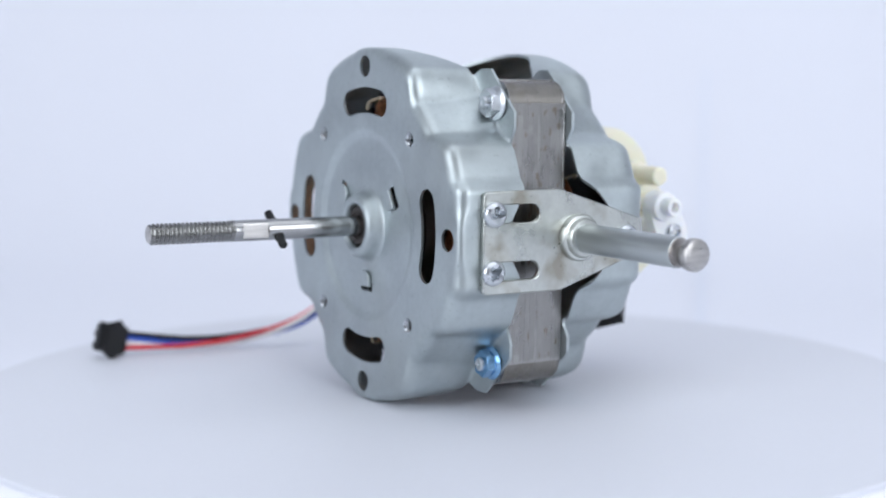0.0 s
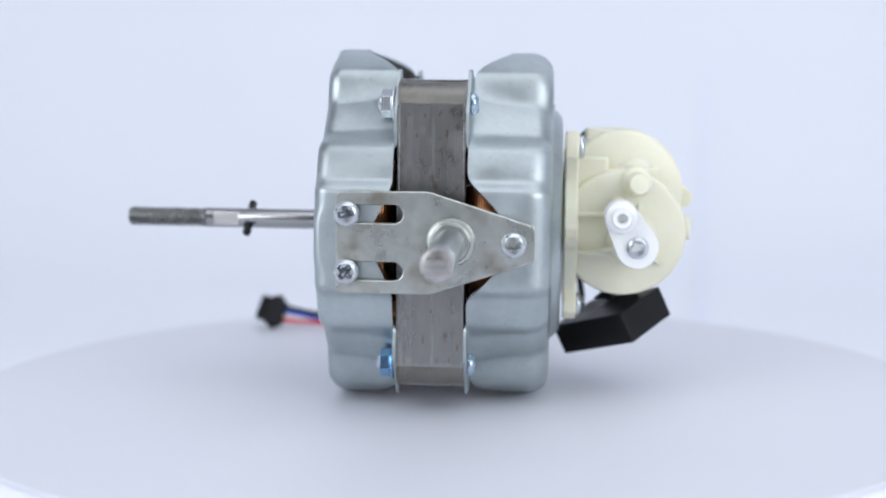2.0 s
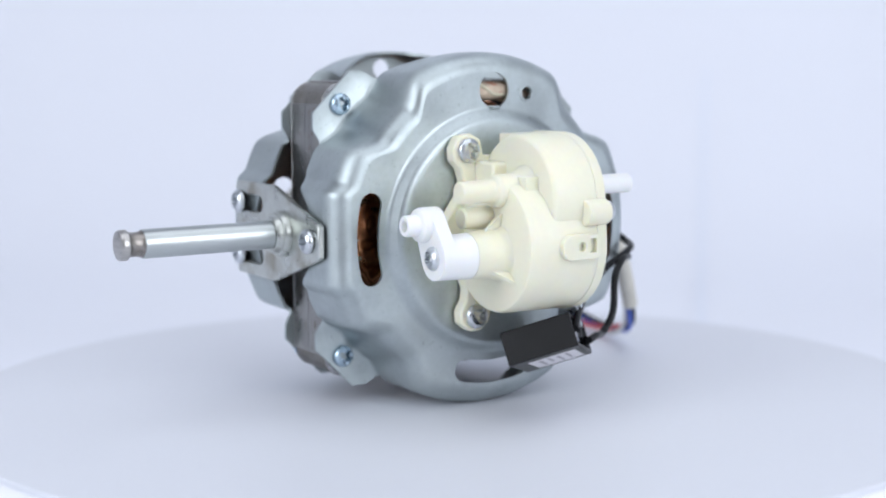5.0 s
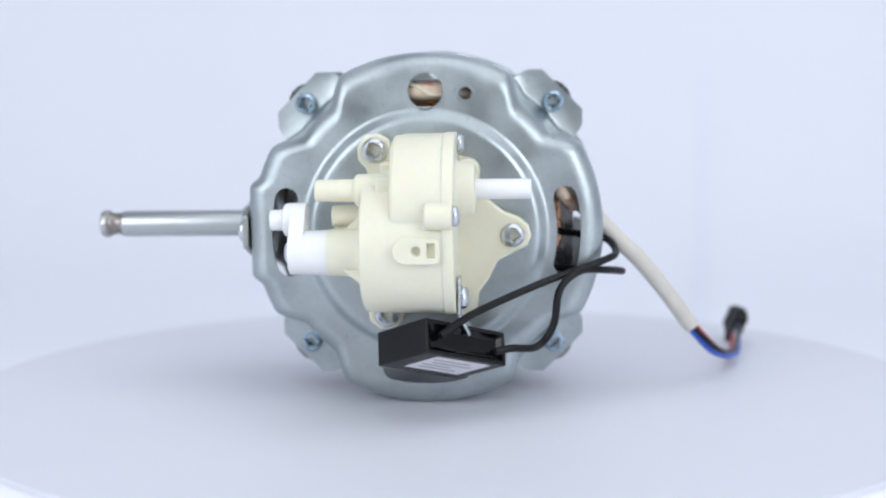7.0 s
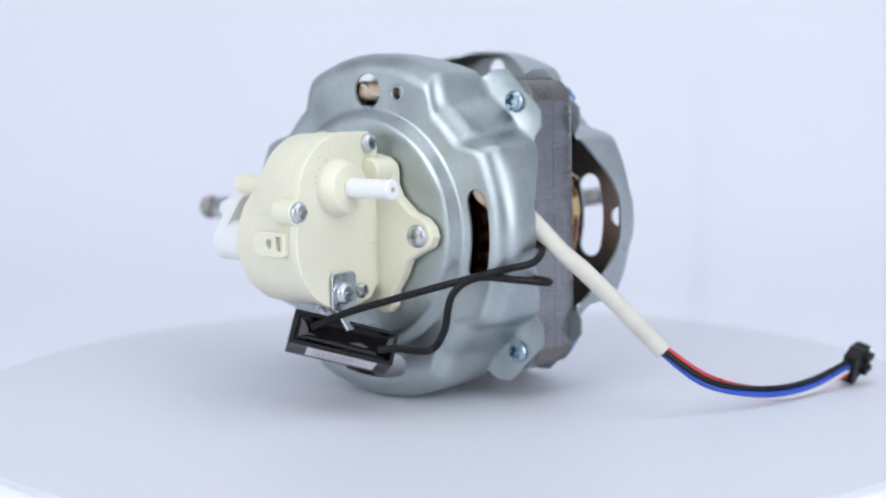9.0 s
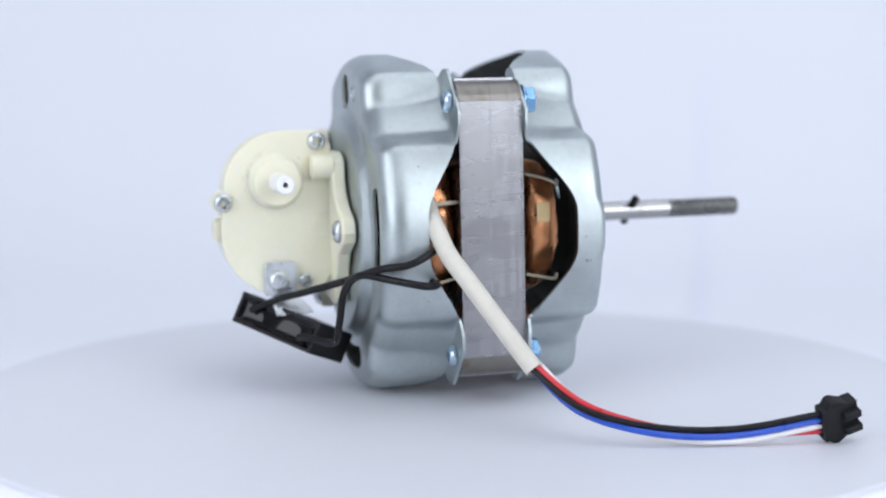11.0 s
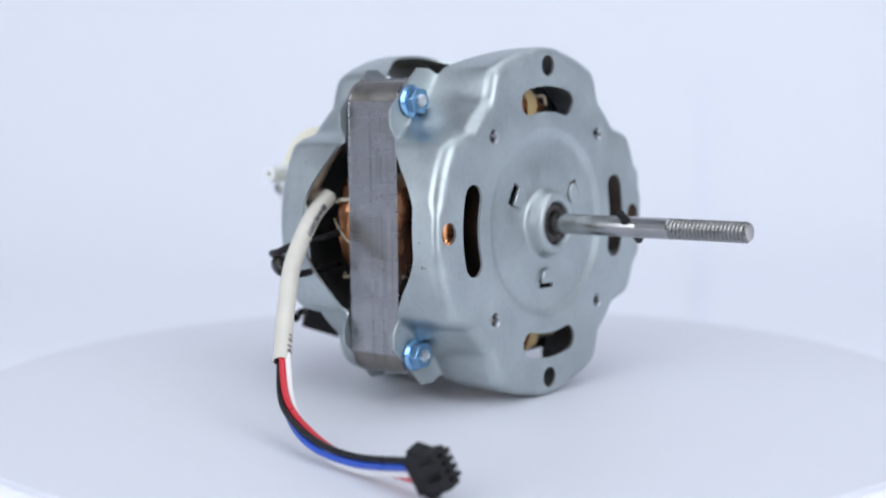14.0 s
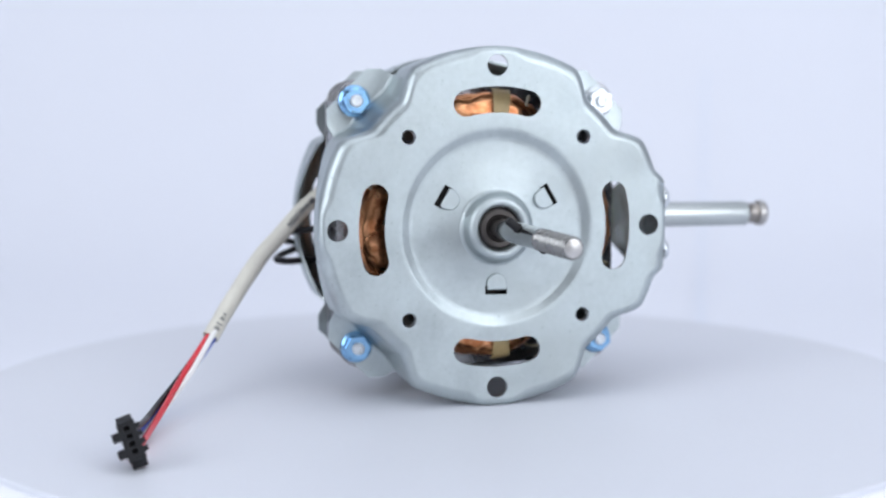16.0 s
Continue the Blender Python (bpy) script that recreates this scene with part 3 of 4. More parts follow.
def build_bracket(motor):
    bm = bmesh.new()
    out = [(-10, 17.6), (-8.7, 16.4), (-8.7, -18.0), (-10, -19.2), (-42, -19.2), (-44.5, -18.6), (-79.5, -7), (-80.5, -5.8), (-80.5, 5.0), (-79.5, 6.2), (-43, 17.6), (-41, 17.9)]
    slots = [stadium(-13, 9.6, -29.6, 9.6, 3.3), stadium(-13, -11, -29.6, -11, 3.3)]
    prism(bm, out, slots, "y", 69.9, 72.3)
    br = part("mounting_bracket", bm, BRACKET, motor, "dull zinc-plated steel bracket plate with brown stains", bevel=0.5)
    bm = bmesh.new()
    lathe(bm, [(8.8, 0), (8.7, 1.9), (8.2, 2.6), (7.4, 2.8), (7.2, 3.2), (7.1, 4.4), (6.6, 5.1), (5.4, 5.2)], along("+y", (-50.2, 72.3, 0)), 40)
    part("collar", bm, BRACKET, br, bevel=0.0)
    bm = bmesh.new()
    lathe(bm, [(5.35, 0), (5.35, 52.2), (5.2, 52.8), (4.9, 53.0)], along("+y", (-50.2, 75, 0)), 40)
    stub = part("pivot_stub", bm, STUBSTEEL, motor, "round steel pivot stub with a groove near its end")
    bm = bmesh.new()
    lathe(bm, [(5.0, 52.9), (4.75, 53.4), (4.5, 54.2), (4.4, 55.6), (4.5, 57.2), (4.8, 58.1), (5.2, 58.5)], along("+y", (-50.2, 75, 0)), 40)
    part("neck", bm, NECKSTEEL, stub, "dull turned neck of the stub")
    bm = bmesh.new()
    lathe(bm, [(5.1, 58.4), (5.5, 58.7), (5.6, 59.1), (5.6, 61.0), (5.2, 61.7), (4.4, 61.95), (2.6, 62.15), (0.6, 62.2)], along("+y", (-50.2, 75, 0)), 40)
    part("stub_tip", bm, TIPSTEEL, stub, "rough-cut bright end of the stub")
    for x, z, s in ((-12.8, 9.6, 10), (-12.5, -11.2, 50), (-72.5, -0.6, 5)):
        screw(br, along("+y", (x, 72.3, z)), 4.6, 2.7, spin=s)


def build_gearbox(motor):
    bm = bmesh.new()
    plate = [(24.5, 33), (22, 37.3), (17, 38.3), (12.5, 36), (11, 30), (-12, 30), (-17, 28.8), (-20.5, 26.5), (-21.2, 23), (-21, 19), (-23.5, 14),
             (-30, 8.5), (-36, 6.3), (-39.5, 3.2), (-40.6, -0.5), (-39, -4.5), (-34.5, -6.6), (-28, -10), (-24.5, -17), (-20.7, -22), (-20, -28), (-17, -31),
             (-8, -30), (7.5, -29), (8.6, -33), (12, -36), (17, -36.2), (21, -33), (21.4, -28.5), (18.8, -24), (18.4, -20), (20.6, -15), (25, -9.5), (27.8, -6), (32, -4.6), (34.6, -2), (34.6, 2), (32, 4.6), (27.8, 6), (24.5, 11), (20.6, 16.5), (19.8, 20.5), (21.4, 25.3), (24.2, 28.2)]
    prism(bm, plate, [], "x", -96.4, -91.0)
    gb = part("gearbox", bm, IVORY, motor, "ivory plastic oscillation gearbox with rounded drums", bevel=0.8)
    # cover on the cable side
    bm = bmesh.new()
    cover = [(-95.2, 33.2), (-99.4, 33.2), (-99.4, 38.8), (-112.6, 39.0)]
    for i in range(9):
        a = radians(90 + 85 * i / 8)
        cover.append((-114 + 24.3 * math.cos(a), 14.7 + 24.3 * math.sin(a)))
    for i in range(13):
        a = radians(178 + 108 * i / 12)
        cover.append((-114 + 25.5 * math.cos(a), -1.5 + 25.5 * math.sin(a)))
    cover += [(-101, -24.5), (-95.2, -18)]
    prism(bm, cover, [], "y", -13.4, -9.2)
    part("cover", bm, IVORY, gb, "flat ivory cover plate of the gearbox", bevel=0.4)
    bm = bmesh.new()
    lathe(bm, [(24.1, 0), (23.7, 16.6), (23.1, 17.8), (22.0, 18.4)], along("+y", (-114, -9.4, 14.8)), 80)
    box(bm, -114, -99.6, -9.4, 6.5, 20, 38.4)
    part("upper_drum", bm, IVORY, gb, bevel=0.7)
    bm = bmesh.new()
    lathe(bm, [(25.3, 0), (24.7, 27.0), (24.0, 28.8), (22.6, 29.4)], along("+y", (-114.1, -9.4, -1.3)), 88)
    part("lower_drum", bm, IVORY, gb)
    bm = bmesh.new()
    box(bm, -108, -95, -9.4, 15, -17, 28)
    part("web", bm, IVORY, gb, bevel=1.0)
    for z in (6, -9):
        bm = bmesh.new()
        box(bm, -112, -95.5, 8, 22, z - 0.8, z + 0.8)
        part("rib", bm, IVORY, gb, bevel=0.4)
    bm = bmesh.new()
    cylinder(bm, "+y", (-112.5, 12, 9.0), 4.2, 20.0, 3.9, 0.6, 30)
    part("post", bm, IVORY, gb)
    bm = bmesh.new()
    cylinder(bm, "-x", (-95.0, -16.6, 24.2), 5.0, 9.0, 4.8, 0.6, 30)
    part("post", bm, IVORY, gb)
    # stepped boss and knob on the bracket side
    bm = bmesh.new()
    lathe(bm, [(9.5, 8), (7.2, 11), (6.0, 13), (5.9, 21.8), (5.2, 22.6), (4.1, 23), (3.95, 36.6), (3.4, 37.2)], along("+y", (-119, 0, 18.9)), 36)
    box(bm, -128, -112, 8, 14.5, 14, 24)
    part("knob", bm, IVORY, gb, bevel=0.5)
    bm = bmesh.new()
    lathe(bm, [(11.5, 19.4), (9.8, 20.6), (9.0, 23), (8.6, 28), (8.4, 33)], along("+y", (-118, 0, -3.7)), 40)
    part("crank_boss", bm, IVORY, gb, sharp=60)
    for a in (20, 140, 260):
        bm = bmesh.new()
        prism(bm, [(7.5, 0), (15.5, 0), (15.5, 0.5), (7.5, 9)], [], "y", -0.7, 0.7)
        part("rib", bm, IVORY, gb, base=along("+y", (-118, 19, -3.7)) @ pose(0, 0, 0, 0, 0, a))
    bm = bmesh.new()
    prism(bm, stadium(-118, -3.7, -111.8, 7.6, 7.9, 6.3, 16), [circle(-111.8, 7.6, 1.9, 16)], "y", 41.5, 47.0)
    crank = part("crank_lever", bm, WHITEPL, motor, "white plastic crank lever", bevel=0.6)
    bm = bmesh.new()
    lathe(bm, [(8.3, 30.5), (8.0, 40), (7.9, 43)], along("+y", (-118, 0, -3.7)), 36)
    part("crank_hub", bm, WHITEPL, crank)
    bm = bmesh.new()
    lathe(bm, [(6.25, 46.6), (6.2, 48.4), (5.8, 49.5), (4.9, 50.0), (3.9, 50.2), (3.8, 54.4), (3.4, 55.0), (2.1, 55.0), (1.9, 54.4), (1.8, 51.5), (0.2, 51.4)], along("+y", (-111.8, 0, 7.6)), 28)
    part("crank_pin", bm, WHITEPL, crank)
    screw(crank, along("+y", (-118, 46.6, -3.7)), 4.2, 2.2, spin=30)
    # output on the cable side
    bm = bmesh.new()
    lathe(bm, [(12.0, 12.8), (10.8, 13.6), (10.2, 14.6), (9.6, 19.0), (8.8, 20.2), (4.6, 20.6)], along("-y", (-117.5, 0, 18.9)), 44)
    part("collar", bm, IVORY, gb, sharp=50)
    bm = bmesh.new()
    lathe(bm, [(3.75, 20), (3.65, 40.0), (3.2, 40.6), (1.1, 40.6), (1.0, 40.0), (1.0, 30)], along("-y", (-117.5, 0, 18.9)), 28)
    part("output_pin", bm, WHITEPL, gb, "white plastic output pin")
    bm = bmesh.new()
    rng = random.Random(5)
    for i in range(44):
        a, r = radians(rng.gauss(138, 26)), 11.4 + abs(rng.gauss(0, 1.5))
        q = rng.uniform(0.08, 0.26)
        lathe(bm, [(q, 0), (q * 0.6, 0.06)], along("-y", (-117.5 + r * math.cos(a), -13.38, 18.9 + r * math.sin(a))), 6)
    part("grease_specks", bm, GREASE, gb, "dark grease specks round the output collar")
    # latch window on the rear, lug beside it
    bm = bmesh.new()
    outl = stadium(3.2, -0.6, -6, -0.6, 4.6, 4.6, 10)
    outl = [(max(-8.8, a), b) for a, b in outl]
    prism(bm, outl, [circle(-0.6, -0.4, 1.7, 16), [(-4.2, -2.9), (-7.2, -2.9), (-7.2, 2.3), (-4.2, 2.3)]], "x", -141.4, -137.6)
    part("latch", bm, IVORY, gb, bevel=0.3)
    bm = bmesh.new()
    prism(bm, stadium(-138.2, 11.2, -132, 12, 4.6, 5.5), [], "y", -13.3, -3.5)
    part("lug", bm, IVORY, gb, bevel=0.6)
    bm = bmesh.new()
    lathe(bm, [(6.5, 0), (6.4, 5), (5.6, 6.2)], along("-y", (-98.5, -7.5, 1.0)), 6)
    part("hex_boss", bm, IVORY, gb, bevel=0.5)
    for ax, o, r, s in (("-x", (-96.4, 18.1, 32), 4.6, 15), ("-x", (-96.4, 14.6, -30.4), 4.6, 40), ("-x", (-96.4, -33.7, -0.2), 4.4, 0),
                        ("-y", (-100.8, -13.4, 34.4), 3.6, 25), ("-y", (-138.4, -13.3, 11.4), 3.7, 5), ("-y", (-106.8, -13.4, -20.8), 3.0, 60)):
        screw(gb, along(ax, o), r, 2.4, spin=s)
    # clip that holds the capacitor
    bm = bmesh.new()
    prism(bm, [(-123.5, -14), (-122.5, -12.8), (-112, -12.8), (-110.6, -14), (-110.6, -24), (-112, -29), (-123.5, -26)], [], "y", -15.0, -14.0)
    clip = part("clip", bm, CHROME, motor, "bright bent steel clip", bevel=0.25)
    bm = bmesh.new()
    prism(bm, [(-121.5, -25.5), (-110.6, -26.5), (-104.5, -34), (-119.5, -35)], [], "y", -15.0, -14.0)
    part("clip_tongue", bm, CHROME, clip, bevel=0.25, base=pose(0, -14.5, -27, -26, 0, 0) @ Matrix.Translation((0, 14.5, 27)))
    screw(clip, along("-y", (-117.8, -15.0, -20.4)), 4.2, 2.6, spin=10)


def build_capacitor(motor):
    w = Vector((0.667, -0.695, -0.267)).normalized()
    u = Vector((-0.60, -0.73, 0.316))
    u = (u - w * u.dot(w)).normalized()
    v = w.cross(u)
    if v.z > 0:
        v = -v
    c = Vector((-111.9, -7.4, -40.7))
    m = Matrix((( w.x, u.x, v.x, c.x), (w.y, u.y, v.y, c.y), (w.z, u.z, v.z, c.z), (0, 0, 0, 1)))
    L, U, V = 19.8, 13.3, 6.4
    bm = bmesh.new()
    for side in (1.0,):
        outer = [(-L, -V), (L, -V), (L, V), (-L, V)]
        inner = [(-L + 1.6, -V + 1.5), (L - 1.6, -V + 1.5), (L - 1.6, V - 1.5), (-L + 1.6, V - 1.5)]
        rows = [[bm.verts.new((a, h, b)) for a, b in pts] for pts, h in ((outer, -U), (outer, U), (inner, U), (inner, U - 2.2))]
        bm.faces.new(rows[0])
        for a, b in zip(rows, rows[1:]):
            for i in range(4):
                j = (i + 1) % 4
                bm.faces.new((a[i], a[j], b[j], b[i]))
        bm.faces.new(rows[-1])
    bmesh.ops.recalc_face_normals(bm, faces=bm.faces)
    cap = part("capacitor", bm, BLACKPL, motor, "black box capacitor hung under the gearbox", bevel=0.5, base=m)
    bm = bmesh.new()
    n, k = 30, 12
    def level(i, j):
        e = min(i / n, 1 - i / n) * 2 * L
        f = min(j / k, 1 - j / k) * 2 * V
        return U - 1.8 + 1.5 * math.exp(-min(e, f) / 1.6) + 0.12 * math.sin(i * 0.42 + 1.0)
    grid = [[bm.verts.new((-L + 1.7 + (2 * L - 3.4) * i / n, level(i, j), -V + 1.6 + (2 * V - 3.2) * j / k)) for j in range(k + 1)] for i in range(n + 1)]
    for a, b in zip(grid, grid[1:]):
        for j in range(k):
            bm.faces.new((a[j], b[j], b[j + 1], a[j + 1]))
    bmesh.ops.recalc_face_normals(bm, faces=bm.faces)
    part("epoxy_fill", bm, EPOXY, cap, "glossy black epoxy filling", base=m, sharp=80)
    bm = bmesh.new()
    box(bm, -L * 0.62, L * 0.72, -U * 0.55, U * 0.80, V + 0.02, V + 0.18)
    part("label", bm, PAPER, cap, "white printed label", base=m)
    for i, (x0, x1) in enumerate(((-9, 9), (-10, 4), (-8, 11), (-10, 7))):
        bm = bmesh.new()
        y = -4 + i * 3.4
        box(bm, x0, x1, y, y + 1.2, V + 0.2, V + 0.26)
        part("print_bar", bm, FAINT, cap, base=m)
    for pts in ([(-128.2, -7.8, -32.5), (-118, -18, -27.2), (-107.5, -30.0, -23.0), (-96, -48.0, -17.2), (-88, -66.9, -11.6), (-78, -73.2, -9.6), (-68.5, -70.5, -5.6), (-64.5, -61, -4), (-65, -48, -2)],
                [(-112.5, -27.0, -41.5), (-109.0, -33, -41.0), (-101.5, -42.5, -41.8), (-100.3, -48.6, -34.2), (-98.2, -51.2, -20.7), (-93.6, -59.0, -14.4), (-84.5, -69.5, -15.4), (-73.5, -76.0, -17.4), (-67.5, -71.0, -17.8), (-70, -58, -17), (-71, -46, -16)]):
        bm = bmesh.new()
        tube(bm, pts, 1.45, 12, 10)
        part("lead_wire", bm, BLACKW, cap, "thin black capacitor lead")


SLEEVE_PATH = [(-67.0, -55.5, 12.0), (-67.0, -61.5, 7.4), (-66.2, -67.5, 2.0), (-64.0, -75.8, -6.8), (-59.4, -84.6, -15.4), (-50.6, -96.6, -30.8), (-42.3, -106.5, -44.8)]


def build_cable(motor):
    bm = bmesh.new()
    tube(bm, SLEEVE_PATH, 3.4, 20, 10, hollow=0.86, wobble=0.03)
    cable = part("cable_sleeve", bm, SLEEVE, motor, "cream silicone sleeve round the motor leads")
    build_print(cable)
    bm = bmesh.new()
    tube(bm, [(-71, 20, 46), (-78, 10, 52.0), (-79.5, 0, 53.5), (-79, -12, 53), (-75, -24, 48), (-75, -37, 39), (-78, -47.5, 25), (-80.5, -52.5, 15), (-74, -56, 10.5), (-66.8, -57.5, 10.5)], 4.0, 12, 8, wobble=0.5, squash=0.8)
    part("lead_sheath", bm, BUNDLE, motor, "brown varnished lead sheath round the windings", sharp=80)
    bm = bmesh.new()
    tube(bm, [(-76, 14, 54), (-82.6, 5, 56.2), (-83.4, -2, 52.5), (-82, -10, 52), (-77, -22, 48)], 0.9, 8, 8)
    part("lacing_cord", bm, STRING, motor, "pale lacing cord over the lead sheath", sharp=80)
    way = [(-46.2, -102.2, -39), (-42.0, -106.6, -44.9), (-28.5, -118.0, -57.5), (-5.6, -128.1, -64.6), (20.5, -134.8, -66.4), (51.0, -139.8, -63.8)]
    for mat, name, offs in ((RED, "red", [(0, -0.4, 1.3), (0.4, -0.6, 1.5), (1.2, 0.2, 1.7), (1.5, 2.0, 0.8), (0, 2.4, -1.0), (0, 2.0, -3.8)]),
                            (BLACKW, "black", [(0, -1, 0), (-0.6, -1.0, -0.2), (-0.6, -1.2, 0.4), (0, -0.8, 1.6), (0, -0.6, 2.4), (0, -1.0, 4.2)]),
                            (BLUE, "blue", [(0.2, 1.2, -0.8), (0.2, 1.2, -0.8), (-0.6, 0.6, -1.6), (-0.6, -1.6, -0.9), (0, -1.2, -0.2), (0, -0.4, 1.6)]),
                            (WHITEW, "white", [(1.4, 0.6, 1.2), (2.2, 1.2, 1.8), (1.6, 2.4, 0.6), (0, 0.8, -2.0), (0, -0.4, -2.6), (0, 0.6, -1.1)])):
        bm = bmesh.new()
        tube(bm, [tuple(Vector(a) + 0.85 * Vector(b)) for a, b in zip(way, offs)], 1.15, 10, 12)
        part("wire", bm, mat, cable, name + " insulated wire")
    # four-way plug at the end
    lng = Vector((0.96, -0.05, 0.29)).normalized()
    row = Vector((0.29, 0.31, -0.90))
    row = (row - lng * row.dot(lng)).normalized()
    thk = lng.cross(row)
    c = Vector((56.2, -139.7, -62.4))
    m = Matrix(((lng.x, row.x, thk.x, c.x), (lng.y, row.y, thk.y, c.y), (lng.z, row.z, thk.z, c.z), (0, 0, 0, 1)))
    bm = bmesh.new()
    holes = [[(y - 0.75, -0.9), (y + 0.75, -0.9), (y + 0.75, 0.9), (y - 0.75, 0.9)] for y in (-3.9, -1.3, 1.3, 3.9)]
    prism(bm, [(-6.4, -2.9), (6.4, -2.9), (6.4, 2.9), (-6.4, 2.9)], holes, "x", -6.6, 6.6)
    plug = part("plug", bm, PLUGPL, motor, "black four-way plastic plug", bevel=0.25, base=m)
    for y in (-3.9, -1.3, 1.3, 3.9):
        bm = bmesh.new()
        box(bm, -7.4, 3.0, y - 0.7, y + 0.7, -0.85, 0.85)
        part("contact", bm, BLACKW, plug, base=m)
        bm = bmesh.new()
        prism(bm, [(2.0, 2.6), (6.5, 2.6), (6.9, 4.3), (2.0, 3.2)], [], "y", y - 0.85, y + 0.85)
        part("tooth", bm, PLUGPL, plug, base=m)
    for y in (-2.4, 3.3):
        bm = bmesh.new()
        box(bm, 0.5, 6.6, y - 1.4, y + 1.4, -5.4, -2.7)
        part("guide_block", bm, PLUGPL, plug, bevel=0.3, base=m)
    for s in (-1, 1):
        bm = bmesh.new()
        prism(bm, [(-5.2, s * 6.2), (-3.0, s * 8.8), (-1.6, s * 8.9), (3.2, s * 6.2)], [], "z", -2.6, 2.6)
        part("latch_wing", bm, PLUGPL, plug, bevel=0.3, base=m)


def build_print(sleeve):
    """Worn, unreadable print on the sleeve, as short ink bars."""
    line = curve_points(SLEEVE_PATH, 24)
    for i in range(22, 142):
        if i % 3 == 0 or 62 < i < 131 or i in (31, 40, 49, 136):
            continue
        p, d = line[i], (line[i + 1] - line[i - 1]).normalized()
        out = Vector((0.90, 0.22, 0.35))
        out = (out - d * out.dot(d)).normalized()
        side = d.cross(out)
        m = Matrix(((d.x, side.x, out.x, p.x), (d.y, side.y, out.y, p.y), (d.z, side.z, out.z, p.z), (0, 0, 0, 1)))
        bm = bmesh.new()
        w = 0.9 + 0.35 * math.sin(i * 2.3)
        rows = [[bm.verts.new((x, 3.5 * math.sin(a), 3.5 * math.cos(a))) for a in (-w / 3.3, 0.0, w / 3.3)] for x in (-0.3, 0.3)]
        for k in range(2):
            bm.faces.new((rows[0][k], rows[1][k], rows[1][k + 1], rows[0][k + 1]))
        part("print_bar", bm, INK, sleeve, base=m, solid=0.05)


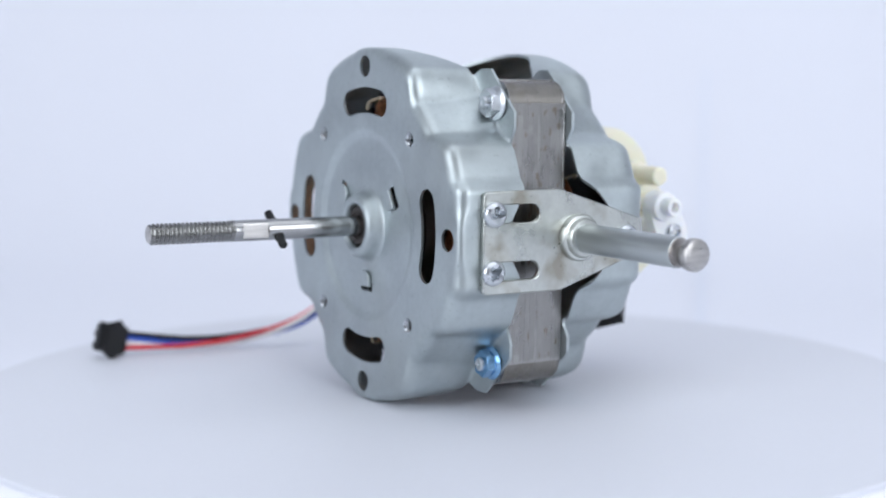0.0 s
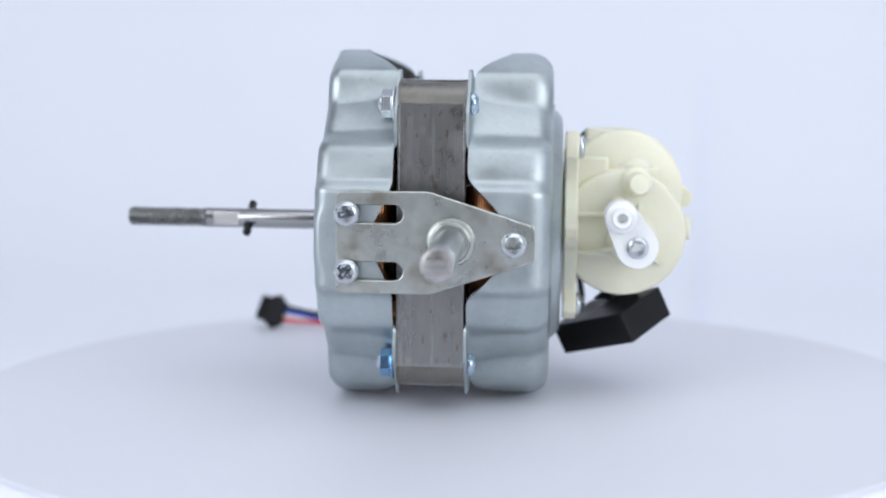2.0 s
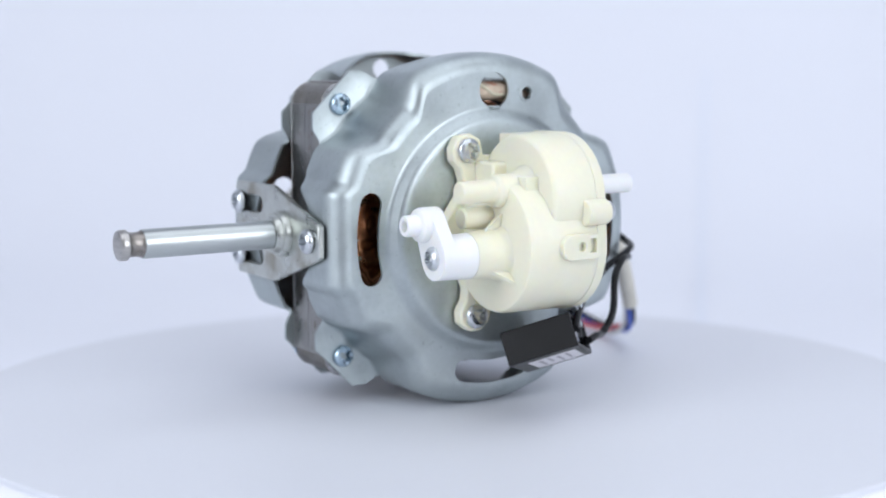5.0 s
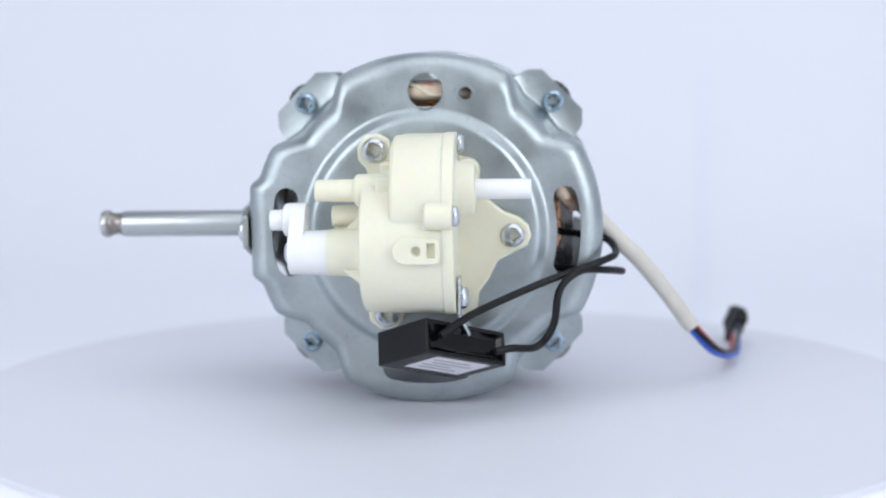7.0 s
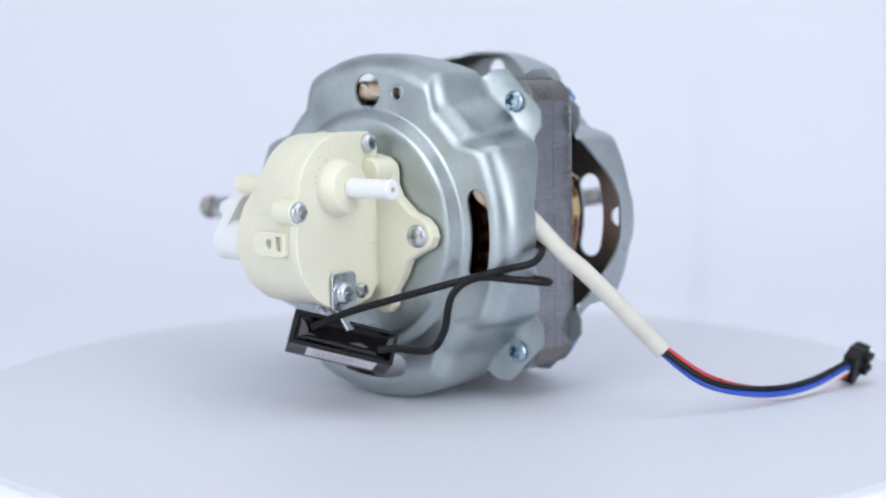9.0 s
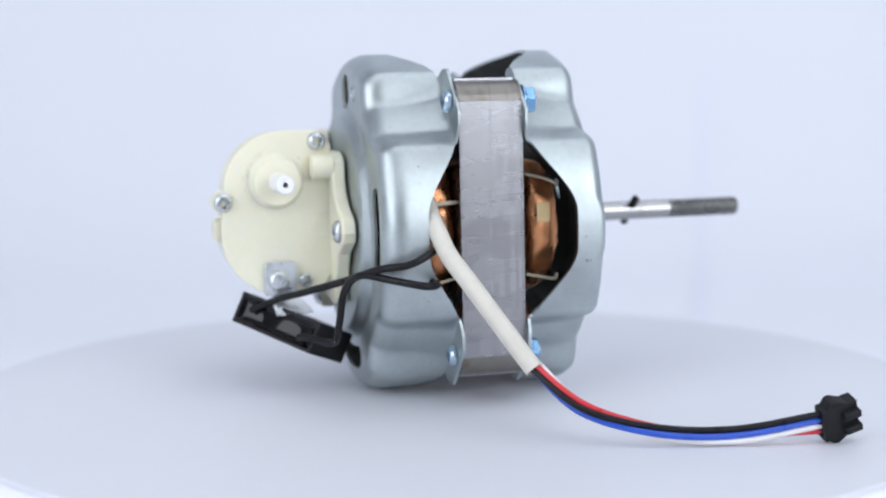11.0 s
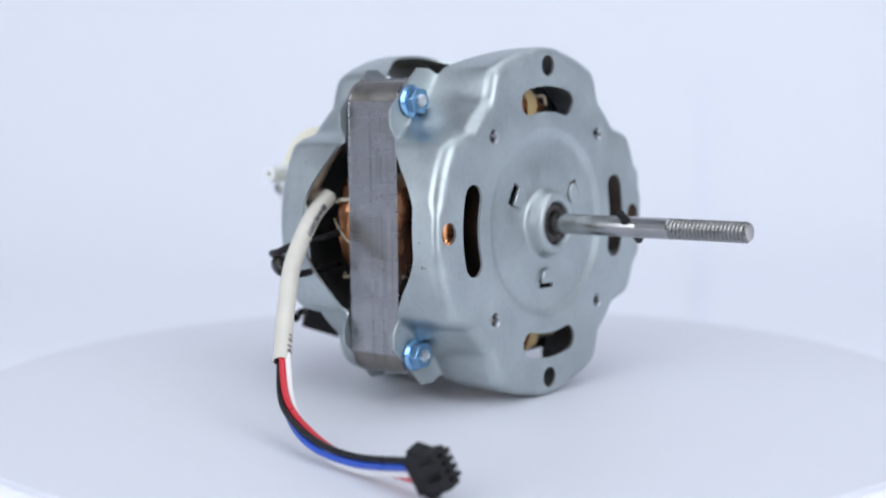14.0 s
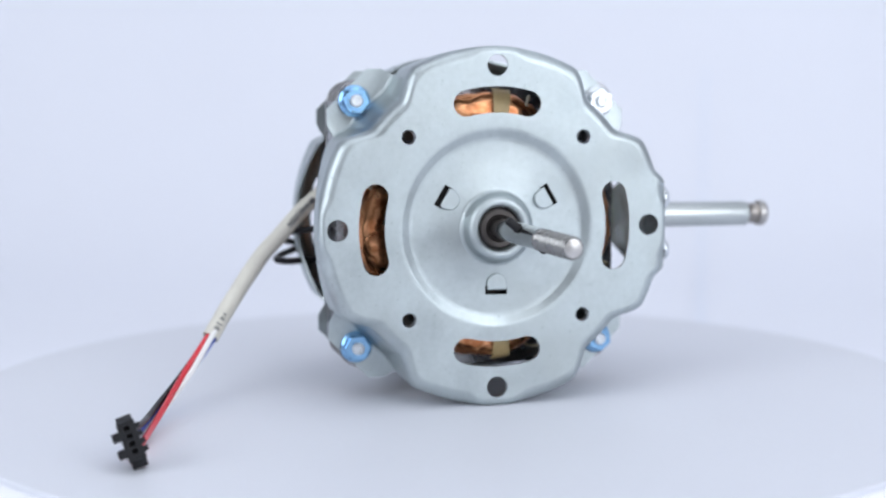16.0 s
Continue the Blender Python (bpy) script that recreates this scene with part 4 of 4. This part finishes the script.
def build_motor():
    motor = new("fan_motor")
    tagged(motor, "electric fan motor with galvanised steel housings, ivory gearbox and cable", "motor")
    slots = [arc_slot(49, 14.6, a, 5.0) for a in (0, 90, 180, 270)]
    rounds = [circle(62 * math.cos(radians(a)), 62 * math.sin(radians(a)), 4.1) for a in (0, 90, 180, 270)]
    small = [circle(sy * 34.7, sz * 34.7, 2.8, 20) for sy in (1, -1) for sz in (1, -1)]
    louvres = []
    for a in (-90, 30, 150):
        c, s = math.cos(radians(a)), math.sin(radians(a))
        louvres.append([(r * c - t * s, r * s + t * c) for r, t in ((22.6, -4.4), (26, -4.4), (26, 4.4), (22.6, 4.4))])
    middle = [(39.0, 0), (37.8, 0.05), (37.0, 0.25), (35.0, 1.25), (34.2, 1.45), (32.6, 1.5), (31.5, 1.5, louvres), (15.2, 1.5), (14.6, 1.4), (13.9, 0.9),
              (13.2, -0.4), (12.7, -2.2), (12.1, -3.6), (11.2, -4.5), (10.0, -4.8), (9.0, -4.4), (8.4, -3.4), (8.2, 0)]
    front = housing("front_housing", motor, 0.0, 1, 69.3, 61.5, 5.0, 69.8, 11.4, 28.2, (20.5, 0, 21), slots + rounds + small, middle, "grey galvanised stamped steel front housing", tight=2.4)
    for y, z in [(sy * 34.7, sz * 34.7) for sy in (1, -1) for sz in (1, -1)]:
        bm = bmesh.new()
        lathe(bm, [(3.0, -0.05), (2.75, 0.2), (2.6, 0.8), (2.45, 1.0), (2.6, 1.4), (2.45, 1.8), (2.6, 2.2), (2.5, 3.6), (3.1, 3.6), (3.2, 0.9)], along("-x", (0.0, y, z)), 24, cap=False)
        part("threaded_collar", bm, CHROME, front)
    for a in (-90, 30, 150):
        bm = bmesh.new()
        pts = [(24.0, -3.9), (24.0, 3.9)] + [(22.3 + 3.9 * math.cos(radians(t)) - 0.6, 3.9 * math.sin(radians(t))) for t in range(90, 271, 20)]
        prism(bm, [(p[1], -p[0]) for p in pts], [], "z", 0, 1.5)
        part("pressed_tab", bm, ZINC, front, bevel=0.4, base=Matrix.Translation((-1.4, 0, 0)) @ pose(0, 0, 0, a + 90, 0, 0) @ Matrix(((0, 0, 1, 0), (1, 0, 0, 0), (0, 1, 0, 0), (0, 0, 0, 1))))
    rear_holes = [arc_slot(55, 13.4, a, 4.5) for a in (0, 180, 270)] + [circle(-0.7, 53.9, 6.7, 36), circle(-15.9, 52.6, 2.6, 20)]
    rear_mid = [(48.0, 0), (47.2, -0.1), (46.0, -0.9), (44.4, -2.8), (43.2, -3.7), (42.0, -4.0), (40, -4.0), (30, -4.0), (8, -4.0)]
    rear = housing("rear_housing", motor, -86.0, -1, 68.4, 60.6, 7.6, 69.2, 16.7, 30.5, (16.7, 5, 25), rear_holes, rear_mid, "grey galvanised stamped steel rear housing with a domed middle", tall=1.15)
    bm = bmesh.new()
    lathe(bm, [(3.5, 0.02), (3.3, 0.35), (2.5, 0.4), (2.2, 0.0), (2.1, -1.6), (2.9, -1.6), (3.0, -1.2)], along("-x", (-86.0, -15.9, 52.6)), 28, cap=False)
    part("eyelet", bm, ZINC, rear, "rolled eyelet")
    # dull smudges on the cable side
    for ring, r, x, z, q in ((front, 69.3, -8.4, -3.0, 0.5), (front, 69.3, -7.8, -12.2, 0.8), (front, 69.3, -6.4, -12.3, 0.5), (rear, 68.4, -71.6, 25.4, 0.4)):
        bm = bmesh.new()
        a = math.pi - math.asin(z / r)
        lathe(bm, [(q, -0.05), (q * 0.8, 0.03), (0.05, 0.04)], pose(x, r * math.cos(a), r * math.sin(a), math.degrees(a) - 90, 0, 0), 9)
        part("smudge", bm, SMUDGE, ring, "dull grey smudge")
    build_stator(motor)
    build_windings(motor)
    build_shaft(motor)
    build_bracket(motor)
    build_gearbox(motor)
    build_capacitor(motor)
    build_cable(motor)
    i = 0
    for sy in (1, -1):
        for sz in (1, -1):
            screw(motor, along("-x", (-55.6, sy * 49.8, sz * 48.8)), 4.2, 2.8, PALEBLUE, spin=20 + 37 * i)
            hex_nut(motor, along("+x", (-28.0, sy * 50.4, sz * 48.6)), BLUEZINC if (sy, sz) != (1, 1) else CHROME, 11 * i)
            i += 1
    return motor


build_setting()
table = build_turntable()
motor = build_motor()


# ---- what moves ----
SEAT = Matrix(((-0.847802, 0.530011, 0.017912, -0.03395), (-0.530061, -0.847957, 0.002247, -0.029875), (0.016379, -0.00759, 0.999837, 0.06955), (0, 0, 0, 1)))
TURNS = ((0.0, 0.0), (2.0, -35.9), (4.0, -71.9), (6.5, -116.0), (9.0, -161.1), (11.5, -206.0), (14.0, -251.6), (16.0, -287.8))


def motions():
    """The turntable turns clockwise, seen from above, once in twenty seconds, and carries the motor."""
    spin = []
    for a, b in zip(TURNS, TURNS[1:]):
        spin.append(a)
        spin.append(((a[0] + b[0]) / 2, (a[1] + b[1]) / 2))
    spin.append(TURNS[-1])
    walk(table, [(t, pose(0, 0, 0, 0, 0, a)) for t, a in spin])
    walk(motor, [(t, pose(0, 0, 0, 0, 0, a) @ SEAT) for t, a in spin])


motions()
